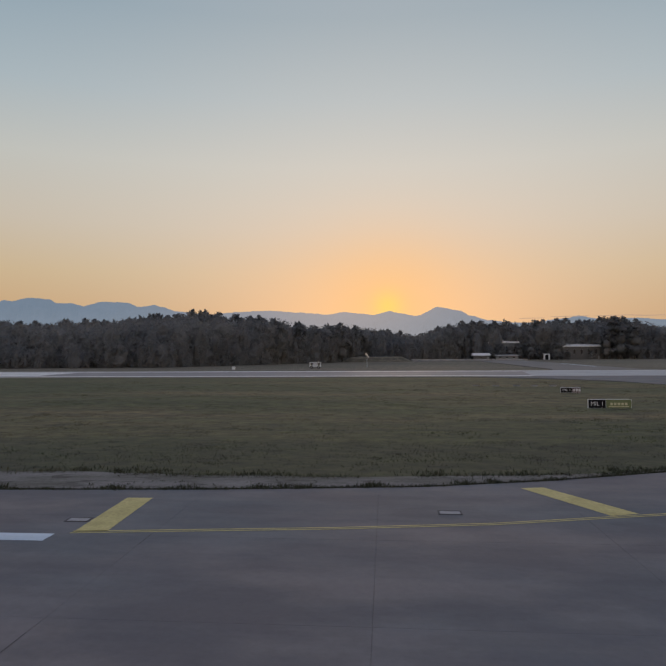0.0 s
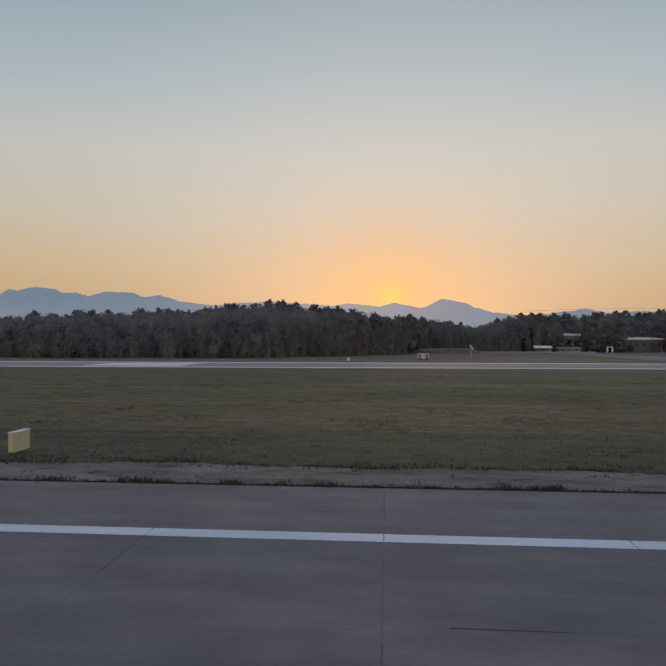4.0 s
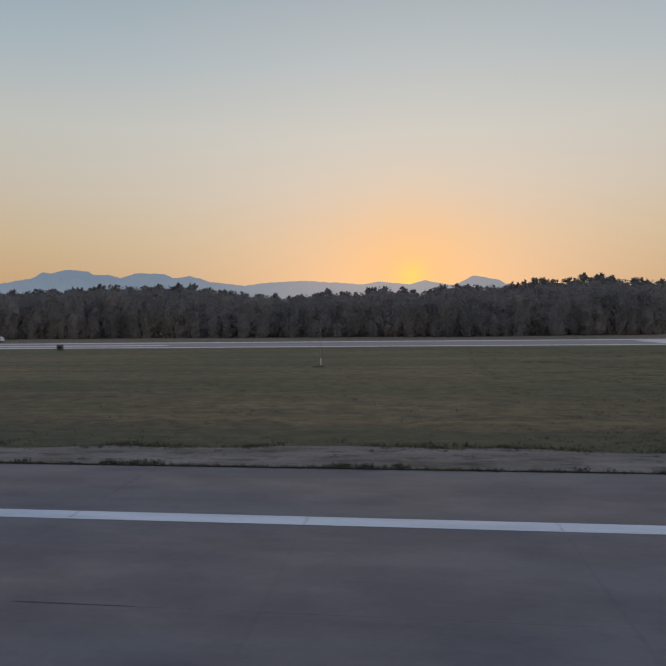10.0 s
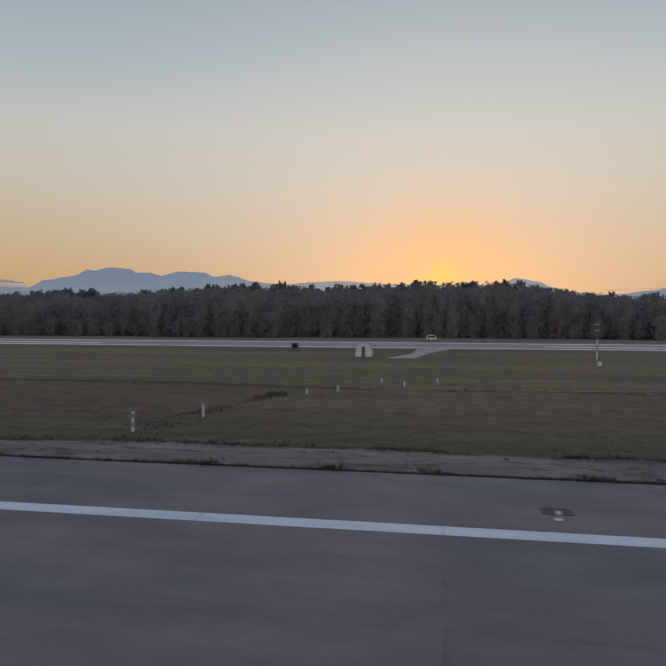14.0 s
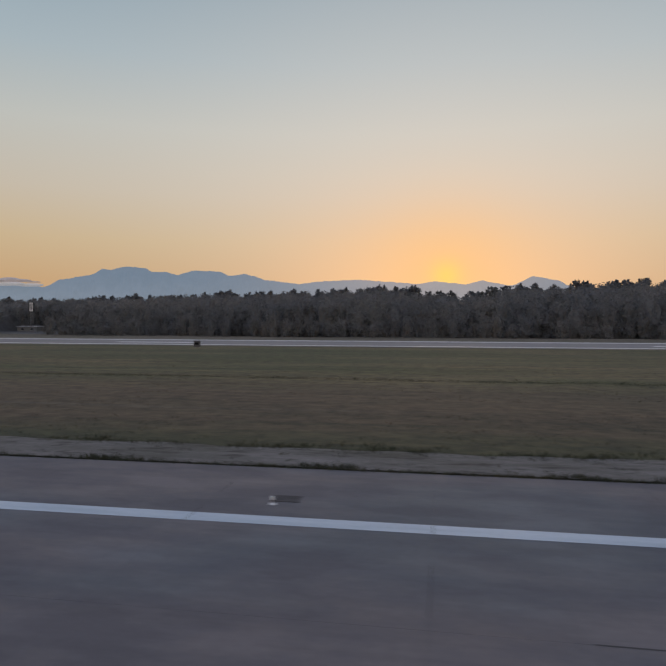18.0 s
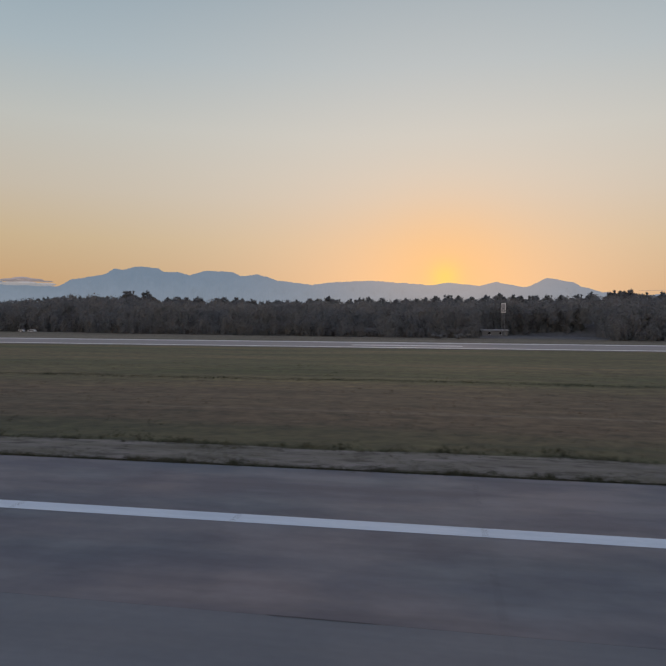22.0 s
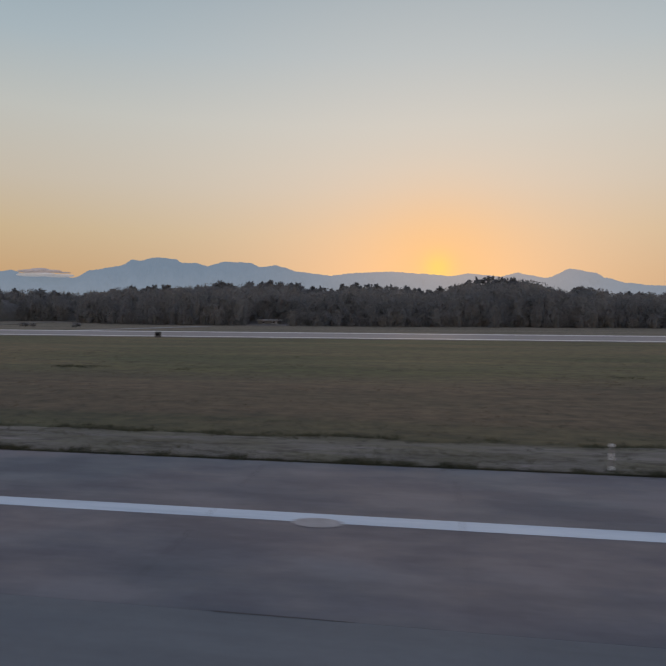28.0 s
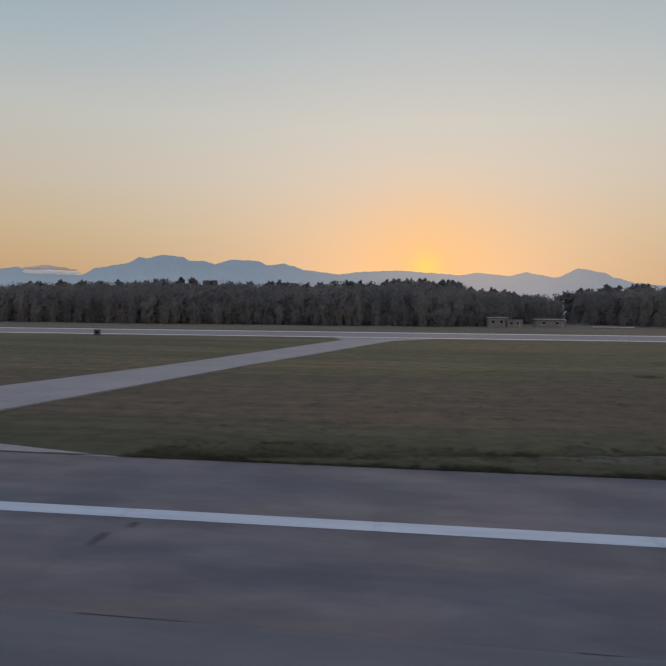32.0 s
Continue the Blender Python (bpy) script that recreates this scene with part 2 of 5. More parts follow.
# further west a grassed strip lines the pavement and bare pale gravel lies behind it
across = n.math("ADD", n.add("ShaderNodeSeparateXYZ", {0: pos}).outputs["Y"], n.math("MULTIPLY", n.noise(n.mapped(pos, (0.3, 1.0, 1)), 0.9, 4.0, 0.6), 1.1))
grown = n.add("ShaderNodeMapRange", {"Value": across, "From Min": 13.75, "From Max": 14.05, "To Min": 0.85, "To Max": 0.0}).outputs[0]
bare = n.add("ShaderNodeMapRange", {"Value": across, "From Min": 13.9, "From Max": 14.2, "To Min": 0.0, "To Max": 0.75}).outputs[0]
bare = n.math("MULTIPLY", bare, n.add("ShaderNodeMapRange", {"Value": n.noise(n.mapped(pos, (0.25, 1.0, 1)), 0.7, 4.0, 0.6), "From Min": 0.42, "From Max": 0.56, "To Min": 0.1, "To Max": 1.0}).outputs[0])
farwest = n.add("ShaderNodeMapRange", {"Value": n.add("ShaderNodeSeparateXYZ", {0: pos}).outputs["X"], "From Min": -292.0, "From Max": -306.0, "To Min": 0.0, "To Max": 1.0}).outputs[0]
verge_mix = n.mix(n.math("MULTIPLY", farwest, bare), verge_mix, tone(0.215, 0.205, 0.205))
verge_mix = n.mix(n.math("MULTIPLY", farwest, grown), verge_mix, tone(0.085, 0.086, 0.056))
# dark damp patches
damp = n.add("ShaderNodeMapRange", {"Value": n.noise(n.mapped(pos, (0.5, 1.2, 1)), 2.2, 5.0, 0.65), "From Min": 0.53, "From Max": 0.64, "To Min": 0.0, "To Max": 0.65}).outputs[0]
verge_mix = n.mix(damp, verge_mix, tone(0.05, 0.048, 0.042))
n.tree.links.new(verge_mix, bsdf.inputs["Base Color"])


def grass_material(name, island):
    """Dry grass: green and brown patches, browner on the mown side towards the runway."""
    m = bpy.data.materials.new(name)
    m.use_nodes = True
    n = Nodes(m.node_tree)
    pos = n.add("ShaderNodeNewGeometry").outputs["Position"]
    xyz = n.add("ShaderNodeSeparateXYZ", {0: pos}).outputs
    patch = n.noise(n.mapped(pos, (0.3, 1.3, 1)), 0.1, 4.0, 0.6)
    streak = n.noise(n.mapped(pos, (0.1, 1.5, 1)), 0.5, 5.0, 0.65)
    clump = n.noise(n.mapped(pos, (0.8, 1.0, 1)), 1.5, 5.0, 0.65)
    fine = n.noise(pos, 3.0, 4.0, 0.65)
    tuft = n.noise(n.mapped(pos, (0.7, 1.0, 1)), 0.8, 6.0, 0.6)
    edge = n.math("ADD", xyz["Y"], n.math("ADD", n.math("MULTIPLY", streak, 5.0), n.math("MULTIPLY", patch, 4.0)))
    mown = n.add("ShaderNodeMapRange", {"Value": edge, "From Min": 30.5, "From Max": 36.0, "To Min": 1.0, "To Max": 0.0}).outputs[0]
    lush = n.add("ShaderNodeMapRange", {"Value": edge, "From Min": 18.8, "From Max": 22.0, "To Min": 0.0, "To Max": 1.0}).outputs[0]
    west = n.add("ShaderNodeMapRange", {"Value": xyz["X"], "From Min": 215.0, "From Max": 165.0, "To Min": 0.12, "To Max": 1.0}).outputs[0]
    green = n.ramp(patch, [(0.4, tone(0.036, 0.043, 0.013)), (0.5, tone(0.059, 0.055, 0.021)), (0.61, tone(0.087, 0.066, 0.029))])
    east = n.add("ShaderNodeMapRange", {"Value": xyz["X"], "From Min": 205.0, "From Max": 240.0, "To Min": 0.0, "To Max": 0.6}).outputs[0]
    moist = n.add("ShaderNodeMapRange", {"Value": n.noise(n.mapped(pos, (0.35, 1.0, 1)), 0.22, 4.0, 0.6), "From Min": 0.42, "From Max": 0.58, "To Min": 0.0, "To Max": 1.0}).outputs[0]
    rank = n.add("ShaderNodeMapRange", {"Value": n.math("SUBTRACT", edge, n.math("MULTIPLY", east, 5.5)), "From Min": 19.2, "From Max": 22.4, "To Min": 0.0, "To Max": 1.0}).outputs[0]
    green = n.mix(n.math("MULTIPLY", east, moist), green, tone(0.032, 0.044, 0.012))
    brown = n.ramp(patch, [(0.4, tone(0.046, 0.034, 0.02)), (0.6, tone(0.067, 0.046, 0.027))])
    col = n.mix(n.math("MULTIPLY", n.math("MULTIPLY", n.math("MULTIPLY", mown, lush), west), 0.9), green, brown)
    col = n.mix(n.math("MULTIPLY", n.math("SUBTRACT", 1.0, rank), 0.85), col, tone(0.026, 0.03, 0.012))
    mixed = n.math("ADD", n.math("MULTIPLY", streak, 0.25), n.math("ADD", n.math("MULTIPLY", clump, 0.5), n.math("MULTIPLY", fine, 0.25)))
    dry = n.add("ShaderNodeMapRange", {"Value": xyz["Y"], "From Min": 88.0, "From Max": 96.0, "To Min": 0.0, "To Max": 0.8}).outputs[0]
    col = n.mix(dry, col, n.ramp(patch, [(0.4, tone(0.1, 0.083, 0.06)), (0.6, tone(0.14, 0.115, 0.088))]))
    dark = n.add("ShaderNodeMapRange", {"Value": tuft, "From Min": 0.52, "From Max": 0.62, "To Min": 0.0, "To Max": 0.72}).outputs[0]
    calm = n.add("ShaderNodeMapRange", {"Value": west, "To Min": 1.0, "To Max": 0.4}).outputs[0]
    col = n.mix(n.math("MULTIPLY", dark, calm), col, tone(0.032, 0.033, 0.017))
    # small tussocks
    knob = n.add("ShaderNodeMapRange", {"Value": n.noise(n.mapped(pos, (0.6, 1.0, 1)), 2.6, 3.0, 0.6), "From Min": 0.54, "From Max": 0.66, "To Min": 0.0, "To Max": 0.55}).outputs[0]
    col = n.mix(n.math("MULTIPLY", knob, calm), col, tone(0.027, 0.027, 0.013))
    # worn pale wheel track
    rut = n.math("ABSOLUTE", n.math("SUBTRACT", n.math("ADD", xyz["Y"], n.math("MULTIPLY", streak, 0.6)), 20.7))
    rut = n.add("ShaderNodeMapRange", {"Value": rut, "From Min": 0.1, "From Max": 0.3, "To Min": 0.5, "To Max": 0.0}).outputs[0]
    here = n.add("ShaderNodeMapRange", {"Value": n.math("ABSOLUTE", xyz["X"]), "From Min": 35.0, "From Max": 70.0, "To Min": 1.0, "To Max": 0.0}).outputs[0]
    col = n.mix(n.math("MULTIPLY", rut, here), col, tone(0.105, 0.088, 0.07))
    shade = n.add("ShaderNodeMapRange", {"Value": mixed, "From Min": 0.4, "From Max": 0.6, "To Min": 0.5, "To Max": 1.6}).outputs[0]
    if island:
        rnd = n.add("ShaderNodeNewGeometry").outputs["Random Per Island"]
        shade = n.math("MULTIPLY", shade, n.add("ShaderNodeMapRange", {"Value": rnd, "To Min": 1 - island, "To Max": 1 + island}).outputs[0])
    col = n.mix(1.0, col, n.add("ShaderNodeCombineXYZ", {0: shade, 1: shade, 2: shade}).outputs[0], "MULTIPLY")
    b = n.add("ShaderNodeBsdfPrincipled", {"Base Color": col, "Roughness": 0.95})
    bp = n.add("ShaderNodeBump", {"Strength": 0.5, "Distance": 0.03, "Height": fine})
    n.tree.links.new(bp.outputs[0], b.inputs["Normal"])
    n.add("ShaderNodeOutputMaterial", {"Surface": b.outputs[0]})
    return m


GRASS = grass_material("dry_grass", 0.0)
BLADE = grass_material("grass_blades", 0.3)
VERGEBLADE = material("verge_grass_blades", [tone(0.05, 0.053, 0.03), tone(0.08, 0.08, 0.052), tone(0.115, 0.11, 0.082)], (0.8, 3.0), 0.95, 0.0, island=0.25)
WEED = material("weed_blades", [tone(0.02, 0.025, 0.012), tone(0.035, 0.038, 0.02), tone(0.06, 0.055, 0.03)], (0.4, 2.0), 0.9, 0.0, island=0.35)
def leaf_material(name, c):
    """Thin needles that let some light through."""
    m = bpy.data.materials.new(name)
    m.use_nodes = True
    n = Nodes(m.node_tree)
    pos = n.add("ShaderNodeNewGeometry").outputs["Position"]
    big = n.noise(pos, 0.09, 3.0, 0.5)
    fine = n.noise(pos, 1.1, 3.0, 0.6)
    col = n.ramp(big, [(0.3, tone(c[0] * 0.85, c[1] * 0.88, c[2] * 0.92)), (0.5, tone(*c)), (0.7, tone(c[0] * 1.14, c[1] * 1.1, c[2] * 1.04))])
    rnd = n.add("ShaderNodeNewGeometry").outputs["Random Per Island"]
    shade = n.math("MULTIPLY", n.add("ShaderNodeMapRange", {"Value": fine, "From Min": 0.3, "From Max": 0.7, "To Min": 0.88, "To Max": 1.12}).outputs[0],
                   n.add("ShaderNodeMapRange", {"Value": rnd, "To Min": 0.94, "To Max": 1.06}).outputs[0])
    col = n.mix(1.0, col, n.add("ShaderNodeCombineXYZ", {0: shade, 1: shade, 2: shade}).outputs[0], "MULTIPLY")
    d = n.add("ShaderNodeBsdfDiffuse", {"Color": col})
    t = n.add("ShaderNodeBsdfTranslucent", {"Color": col})
    mx = n.add("ShaderNodeAddShader", {0: d.outputs[0], 1: t.outputs[0]})
    n.add("ShaderNodeOutputMaterial", {"Surface": mx.outputs[0]})
    return m


# needle grey lifted to paint in the haze before the wood
LEAF = leaf_material("hazed_pine_needles", (0.1, 0.1, 0.101))
BARK = plain("pine_bark", (0.05, 0.045, 0.04), 0.9)
ROCK = material("haze_glow_rock", [tone(0.06, 0.065, 0.07), tone(0.064, 0.069, 0.074), tone(0.068, 0.073, 0.078)], (0.002, 0.008), 1.0, 0.0, glow=(tone(0.17, 0.192, 0.22), 1.0))
# haze painted as rock glow, stronger towards the sun and down in the valley
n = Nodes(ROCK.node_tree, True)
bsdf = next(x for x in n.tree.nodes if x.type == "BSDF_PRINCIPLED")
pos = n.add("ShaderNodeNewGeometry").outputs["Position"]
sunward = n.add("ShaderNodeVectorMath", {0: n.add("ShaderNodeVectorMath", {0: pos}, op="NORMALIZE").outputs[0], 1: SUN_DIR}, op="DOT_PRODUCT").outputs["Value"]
haze_glow = n.mix(n.math("POWER", n.math("MAXIMUM", sunward, 0.0), 45.0), tone(0.142, 0.19, 0.25), tone(0.36, 0.315, 0.305))
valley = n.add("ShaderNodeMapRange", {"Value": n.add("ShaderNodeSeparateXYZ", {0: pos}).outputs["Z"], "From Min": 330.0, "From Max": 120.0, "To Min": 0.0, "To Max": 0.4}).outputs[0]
n.tree.links.new(n.mix(valley, haze_glow, tone(0.25, 0.275, 0.31)), bsdf.inputs["Emission Color"])
STEEL = plain("galvanised_steel", (0.4, 0.4, 0.41), 0.45, 0.7)
RED = plain("faded_red_paint", (0.34, 0.09, 0.07), 0.6)
PALE = plain("weathered_white_paint", (0.54, 0.55, 0.57), 0.6)
MAROON = plain("maroon_panel", (0.075, 0.045, 0.06), 0.6)
HUTWHITE = plain("blue_white_panel", (0.42, 0.47, 0.55), 0.6)
SEAM = plain("open_joint", (0.07, 0.068, 0.07), 0.95)
SHADED_SOIL = plain("shaded_soil", (0.018, 0.017, 0.015), 0.95)
BLACK = plain("black_board", (0.015, 0.015, 0.017), 0.95)
# sign yellow with its shade mixed into the colour as olive
SHADED_YELLOW = plain("shaded_yellow_panel", (0.15, 0.17, 0.09), 0.95)
ENDPALE = plain("worn_end_paint", (0.33, 0.33, 0.335), 0.85, scale=0.3)
GREY = plain("grey_metal", (0.22, 0.22, 0.23), 0.5, 0.3)
DARKGLASS = plain("dark_window_glass", (0.02, 0.022, 0.026), 0.12)
RUBBER = plain("black_rubber", (0.02, 0.02, 0.02), 0.8)
SIGNYELLOW = plain("sign_yellow", (0.46, 0.43, 0.28), 0.5)
ORANGE = plain("windsock_fabric", (0.6, 0.52, 0.45), 0.8)
STUCCO = plain("pale_stucco_wall", (0.2, 0.195, 0.19), 0.9)
ROOF = plain("pale_metal_roof", (0.38, 0.38, 0.39), 0.5)
LENSGLASS = plain("lamp_glass", (0.55, 0.57, 0.58), 0.2)
PALEROOF = plain("white_sheet_roof", (0.62, 0.61, 0.6), 0.6)
DARKROOF = plain("dark_sheet_roof", (0.16, 0.16, 0.165), 0.7)
IRON = plain("cast_iron_cover", (0.095, 0.092, 0.096), 0.95)
GRAVEL = material("pale_gravel", [tone(0.105, 0.1, 0.084), tone(0.15, 0.142, 0.126), tone(0.195, 0.186, 0.17)], (0.9, 9.0), 0.95, 0.5)
LIDIRON = plain("worn_iron_lid", (0.078, 0.075, 0.078), 0.95)


# ---- mesh helpers ----
class Geo:
    def __init__(self):
        self.v, self.f = [], []

    def put(self, vs, fs):
        k = len(self.v)
        self.v += [tuple(p) for p in vs]
        self.f += [tuple(i + k for i in q) for q in fs]
        return self

    def box(self, x0, x1, y0, y1, z0, z1, bevel=0.0):
        bm = bmesh.new()
        bmesh.ops.create_cube(bm, size=1)
        for p in bm.verts:
            p.co = (x0 + (p.co.x + 0.5) * (x1 - x0), y0 + (p.co.y + 0.5) * (y1 - y0), z0 + (p.co.z + 0.5) * (z1 - z0))
        if bevel:
            bmesh.ops.bevel(bm, geom=bm.edges[:], offset=bevel, segments=2, affect="EDGES", profile=0.6)
        bm.verts.index_update()
        self.put([p.co[:] for p in bm.verts], [[p.index for p in q.verts] for q in bm.faces])
        bm.free()
        return self

    def tube(self, a, b, r, r2=None, n=8):
        a, b = Vector(a), Vector(b)
        r2 = r if r2 is None else r2
        q = (b - a).to_track_quat("Z", "Y")
        vs = []
        for p, rr in ((a, r), (b, r2)):
            vs += [p + q @ Vector((rr * math.cos(2 * math.pi * i / n), rr * math.sin(2 * math.pi * i / n), 0)) for i in range(n)]
        fs = [(i, (i + 1) % n, n + (i + 1) % n, n + i) for i in range(n)] + [tuple(range(n))[::-1], tuple(range(n, 2 * n))]
        return self.put(vs, fs)

    def turned(self, base, prof, n=12):
        """A turned shape: prof is (radius, height) from the bottom up."""
        vs = [(base[0] + r * math.cos(2 * math.pi * i / n), base[1] + r * math.sin(2 * math.pi * i / n), base[2] + z) for r, z in prof for i in range(n)]
        fs = [(k * n + i, k * n + (i + 1) % n, (k + 1) * n + (i + 1) % n, (k + 1) * n + i) for k in range(len(prof) - 1) for i in range(n)]
        fs += [tuple(range(n))[::-1], tuple(range(len(vs) - n, len(vs)))]
        return self.put(vs, fs)

    def prism(self, outline, axis, a, b):
        """An outline of (u, z) pushed out along x or y from a to b."""
        k = len(outline)
        mk = (lambda u, z, w: (w, u, z)) if axis == "x" else (lambda u, z, w: (u, w, z))
        vs = [mk(u, z, w) for w in (a, b) for u, z in outline]
        return self.put(vs, [(i, (i + 1) % k, k + (i + 1) % k, k + i) for i in range(k)] + [tuple(range(k))[::-1], tuple(range(k, 2 * k))])

    def mesh(self, name, mat, smooth=False):
        me = bpy.data.meshes.new(name)
        me.from_pydata(self.v, [], self.f)
        me.materials.append(mat)
        if smooth:
            me.shade_smooth()
        return me


def part(name, geo, mat, parent=None, label="", smooth=False):
    """Links a shape as one mesh object, under a thing or a part."""
    me = geo.mesh(name, mat, smooth) if isinstance(geo, Geo) else geo
    ob = new(name, me)
    if parent is not None:
        ob.parent = parent
    return tagged(ob, label)


def thing(name, label, category, at=(0, 0, 0), turn=0.0, group="", kind=""):
    ob = new(name)
    ob.empty_display_size = 0.2
    ob.matrix_basis = pose(at[0], at[1], at[2], 0, 0, turn)
    return tagged(ob, label, category, group, kind)


def fast(name, verts, faces, mat, smooth=False):
    me = bpy.data.meshes.new(name)
    me.from_pydata(verts.tolist() if hasattr(verts, "tolist") else verts, [], faces.tolist() if hasattr(faces, "tolist") else faces)
    me.materials.append(mat)
    if smooth:
        me.shade_smooth()
    return me


def wob(x, y, s, seed=0.0):
    return noise.noise(Vector((x / s, y / s, seed)))


# ---- ground ----
EDGE = 12.06          # edge of the runway's pavement
FAR0, FAR1 = 70.63, 90.54  # the parallel runway


def steps(lo, hi, d):
    return [lo + i * (hi - lo) / max(1, round((hi - lo) / d)) for i in range(max(1, round((hi - lo) / d)))]


gx = [-6000, -3000, -1500, -800] + steps(-600, 460, 3.0) + [460, 800, 1500, 3000, 6000]
gy = [-6000, -2000, -600, -120, -30] + steps(-14, 12.06, 5) + steps(12.06, 40, 1.2) + steps(40, 112, 3.0) + steps(112, 240, 12) + [240, 320, 500, 900, 2000, 6000]


def ground_z(x, y):
    flat = min(1.0, max(0.0, (y - 14) / 8)) * min(1.0, max(0.0, abs(y - 80.6) - 10) / 6) * (1.0 if y < 250 else 0.0)
    for c, k_ in ((-308.5, 0.13), (-405, 0.16)):
        flat *= min(1.0, max(0.0, (abs(x - c - k_ * (y - 12)) - 7) / 5)) if y < 72 else 1.0
    for x0, x1, y0, y1 in ((143, 156, 46, 72), (165, 177, 34, 54), (-303, -285, 88, 132), (115, 122, 12, 26)):
        away = max(x0 - x, x - x1, y0 - y, y - y1, 0.0)
        flat *= min(1.0, away / 4)
    return -0.06 + flat * (0.09 * wob(x, y * 1.6, 14) + 0.05 * wob(x, y, 4, 3.0))


gv = [(x, y, ground_z(x, y)) for y in gy for x in gx]
k = len(gx)
gf = [(j * k + i, j * k + i + 1, (j + 1) * k + i + 1, (j + 1) * k + i) for j in range(len(gy) - 1) for i in range(k - 1)]
tagged(new("ground", fast("ground", gv, gf, GRASS, True)), "dry green-brown airfield grass reaching to the horizon", "grass field", kind="structure")

# ---- runway ----
SLAB, LANE, JOINT0 = 3.58, 3.075, 298.2
CURVE = [(292, 12.06), (297.4, 12.1), (301.9, 12.35), (306.3, 12.85), (309.2, 13.65), (312.1, 14.8), (316, 17), (320, 20.6), (324, 26.3), (327, 34),
         (328.6, 44), (328.7, 53.7), (326.5, 61), (322, 66), (314, 70.65)]
runway = tagged(new("runway", Geo().box(-700, 700, -22, EDGE - 0.01, -0.4, -0.022).mesh("runway", SEALANT)),
                "grey concrete runway of large worn slabs", "runway", kind="structure")
col_lo, col_hi = int((-500 - JOINT0) // SLAB), int((301 - JOINT0) // SLAB)
near_lo = col_hi - 99
gap = 0.0012


def slab_geo(w):
    b = 0.0015
    return Geo().put([(gap, gap, -0.02), (w - gap, gap, -0.02), (w - gap, LANE - gap, -0.02), (gap, LANE - gap, -0.02),
                      (gap, gap, -b), (w - gap, gap, -b), (w - gap, LANE - gap, -b), (gap, LANE - gap, -b),
                      (gap + b, gap + b, 0), (w - gap - b, gap + b, 0), (w - gap - b, LANE - gap - b, 0), (gap + b, LANE - gap - b, 0)],
                     [(8, 9, 10, 11)] + [(i, (i + 1) % 4, 4 + (i + 1) % 4, 4 + i) for i in range(4)] + [(4 + i, 4 + (i + 1) % 4, 8 + (i + 1) % 4, 8 + i) for i in range(4)])


# ---- paint on the runway ----
def paint(name, pieces, mat, label, z=0.004):
    """Painted fields, each an outline of (x, y), cut at the slab joints."""
    g = Geo()
    for o in pieces:
        g.put([(x, y, z) for x, y in o], [tuple(range(len(o)))])
    return tagged(new(name, g.mesh(name, mat)), label, "marking", kind="structure")


def bar(x0, x1, y0, y1, ragged=0.0):
    cuts = [x0] + [JOINT0 + SLAB * i for i in range(col_lo - 40, col_hi + 40) if x0 + 0.1 + ragged < JOINT0 + SLAB * i < x1 - 0.1] + [x1]
    return [[(a + (0.006 if a != x0 else 0), y0), (b - (0.006 if b != x1 else 0), y0), (b - (0.006 if b != x1 else 0), y1), (a + (0.006 if a != x0 else ragged), y1)]
            for a, b in zip(cuts, cuts[1:])]


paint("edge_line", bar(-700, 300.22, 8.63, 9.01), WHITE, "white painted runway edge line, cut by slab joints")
for x0, x1, y0, y1, rag in ((244.1, 255.95, 6.09, 6.9, 0.5), (244.1, 255.9, 4.66, 5.47, 0.5), (165.9, 178.15, 6.07, 6.92, 0.8), (165.3, 178.1, 4.7, 5.52, 0.8), (15.5, 27.5, 4.6, 5.43, 0.3)):
    paint("touchdown_bar", bar(x0, x1, y0, y1, rag), WORN, "broad white touchdown bar painted on the concrete")
paint("aiming_mark", bar(95.0, 117.1, 2.4, 6.0), WORN, "large white aiming point block on the concrete")
paint("yellow_bar", [[(300.47, 9.12), (301.0, 9.19), (300.89, 11.53), (300.37, 11.52)]], YELLOW, "yellow bar marking the paved shoulder")
paint("yellow_bar", [[(309.43, 10.65), (309.96, 10.83), (308.82, 12.93), (308.33, 12.83)]], YELLOW, "yellow bar marking the paved shoulder")
sw = [(300.44, 9.05), (303.37, 9.38), (304.64, 9.52), (307.29, 9.94), (310.4, 10.75), (314, 12.2), (318, 14.8), (322, 19)]
for off in (0.0, 0.09):
    paint("taxi_side_line", [[(a[0], a[1] + off), (b[0], b[1] + off), (b[0], b[1] + off + 0.04), (a[0], a[1] + off + 0.04)] for a, b in zip(sw, sw[1:])],
          YELLOW, "thin yellow taxiway side line")
# open stretches of the slab joints
jr = random.Random(5)
bits = []
for lane in (1, 2, 3, 4):
    y, x = EDGE - LANE * lane, -480.0
    while x < 300:
        w = jr.uniform(0.3, 2.0)
        bits.append([(x, y - 0.012), (x + w, y - 0.006), (x + w, y + 0.006), (x, y + 0.012)])
        x += w + jr.uniform(1.0, 12.0)
for i in range(col_lo, col_hi + 2):
    x, y = JOINT0 + SLAB * i, EDGE - jr.uniform(0.0, 2.0)
    while y > -1:
        w = jr.uniform(0.3, 2.0)
        if jr.random() < 0.4:
            bits.append([(x - 0.004, y - w), (x + 0.004, y - w), (x + 0.006, y), (x - 0.006, y)])
        y -= w + jr.uniform(0.4, 3.0)
paint("joint_crack", bits, SEAM, "dark open stretches of the slab joints", 0.0025)["kind"] = "stuff"
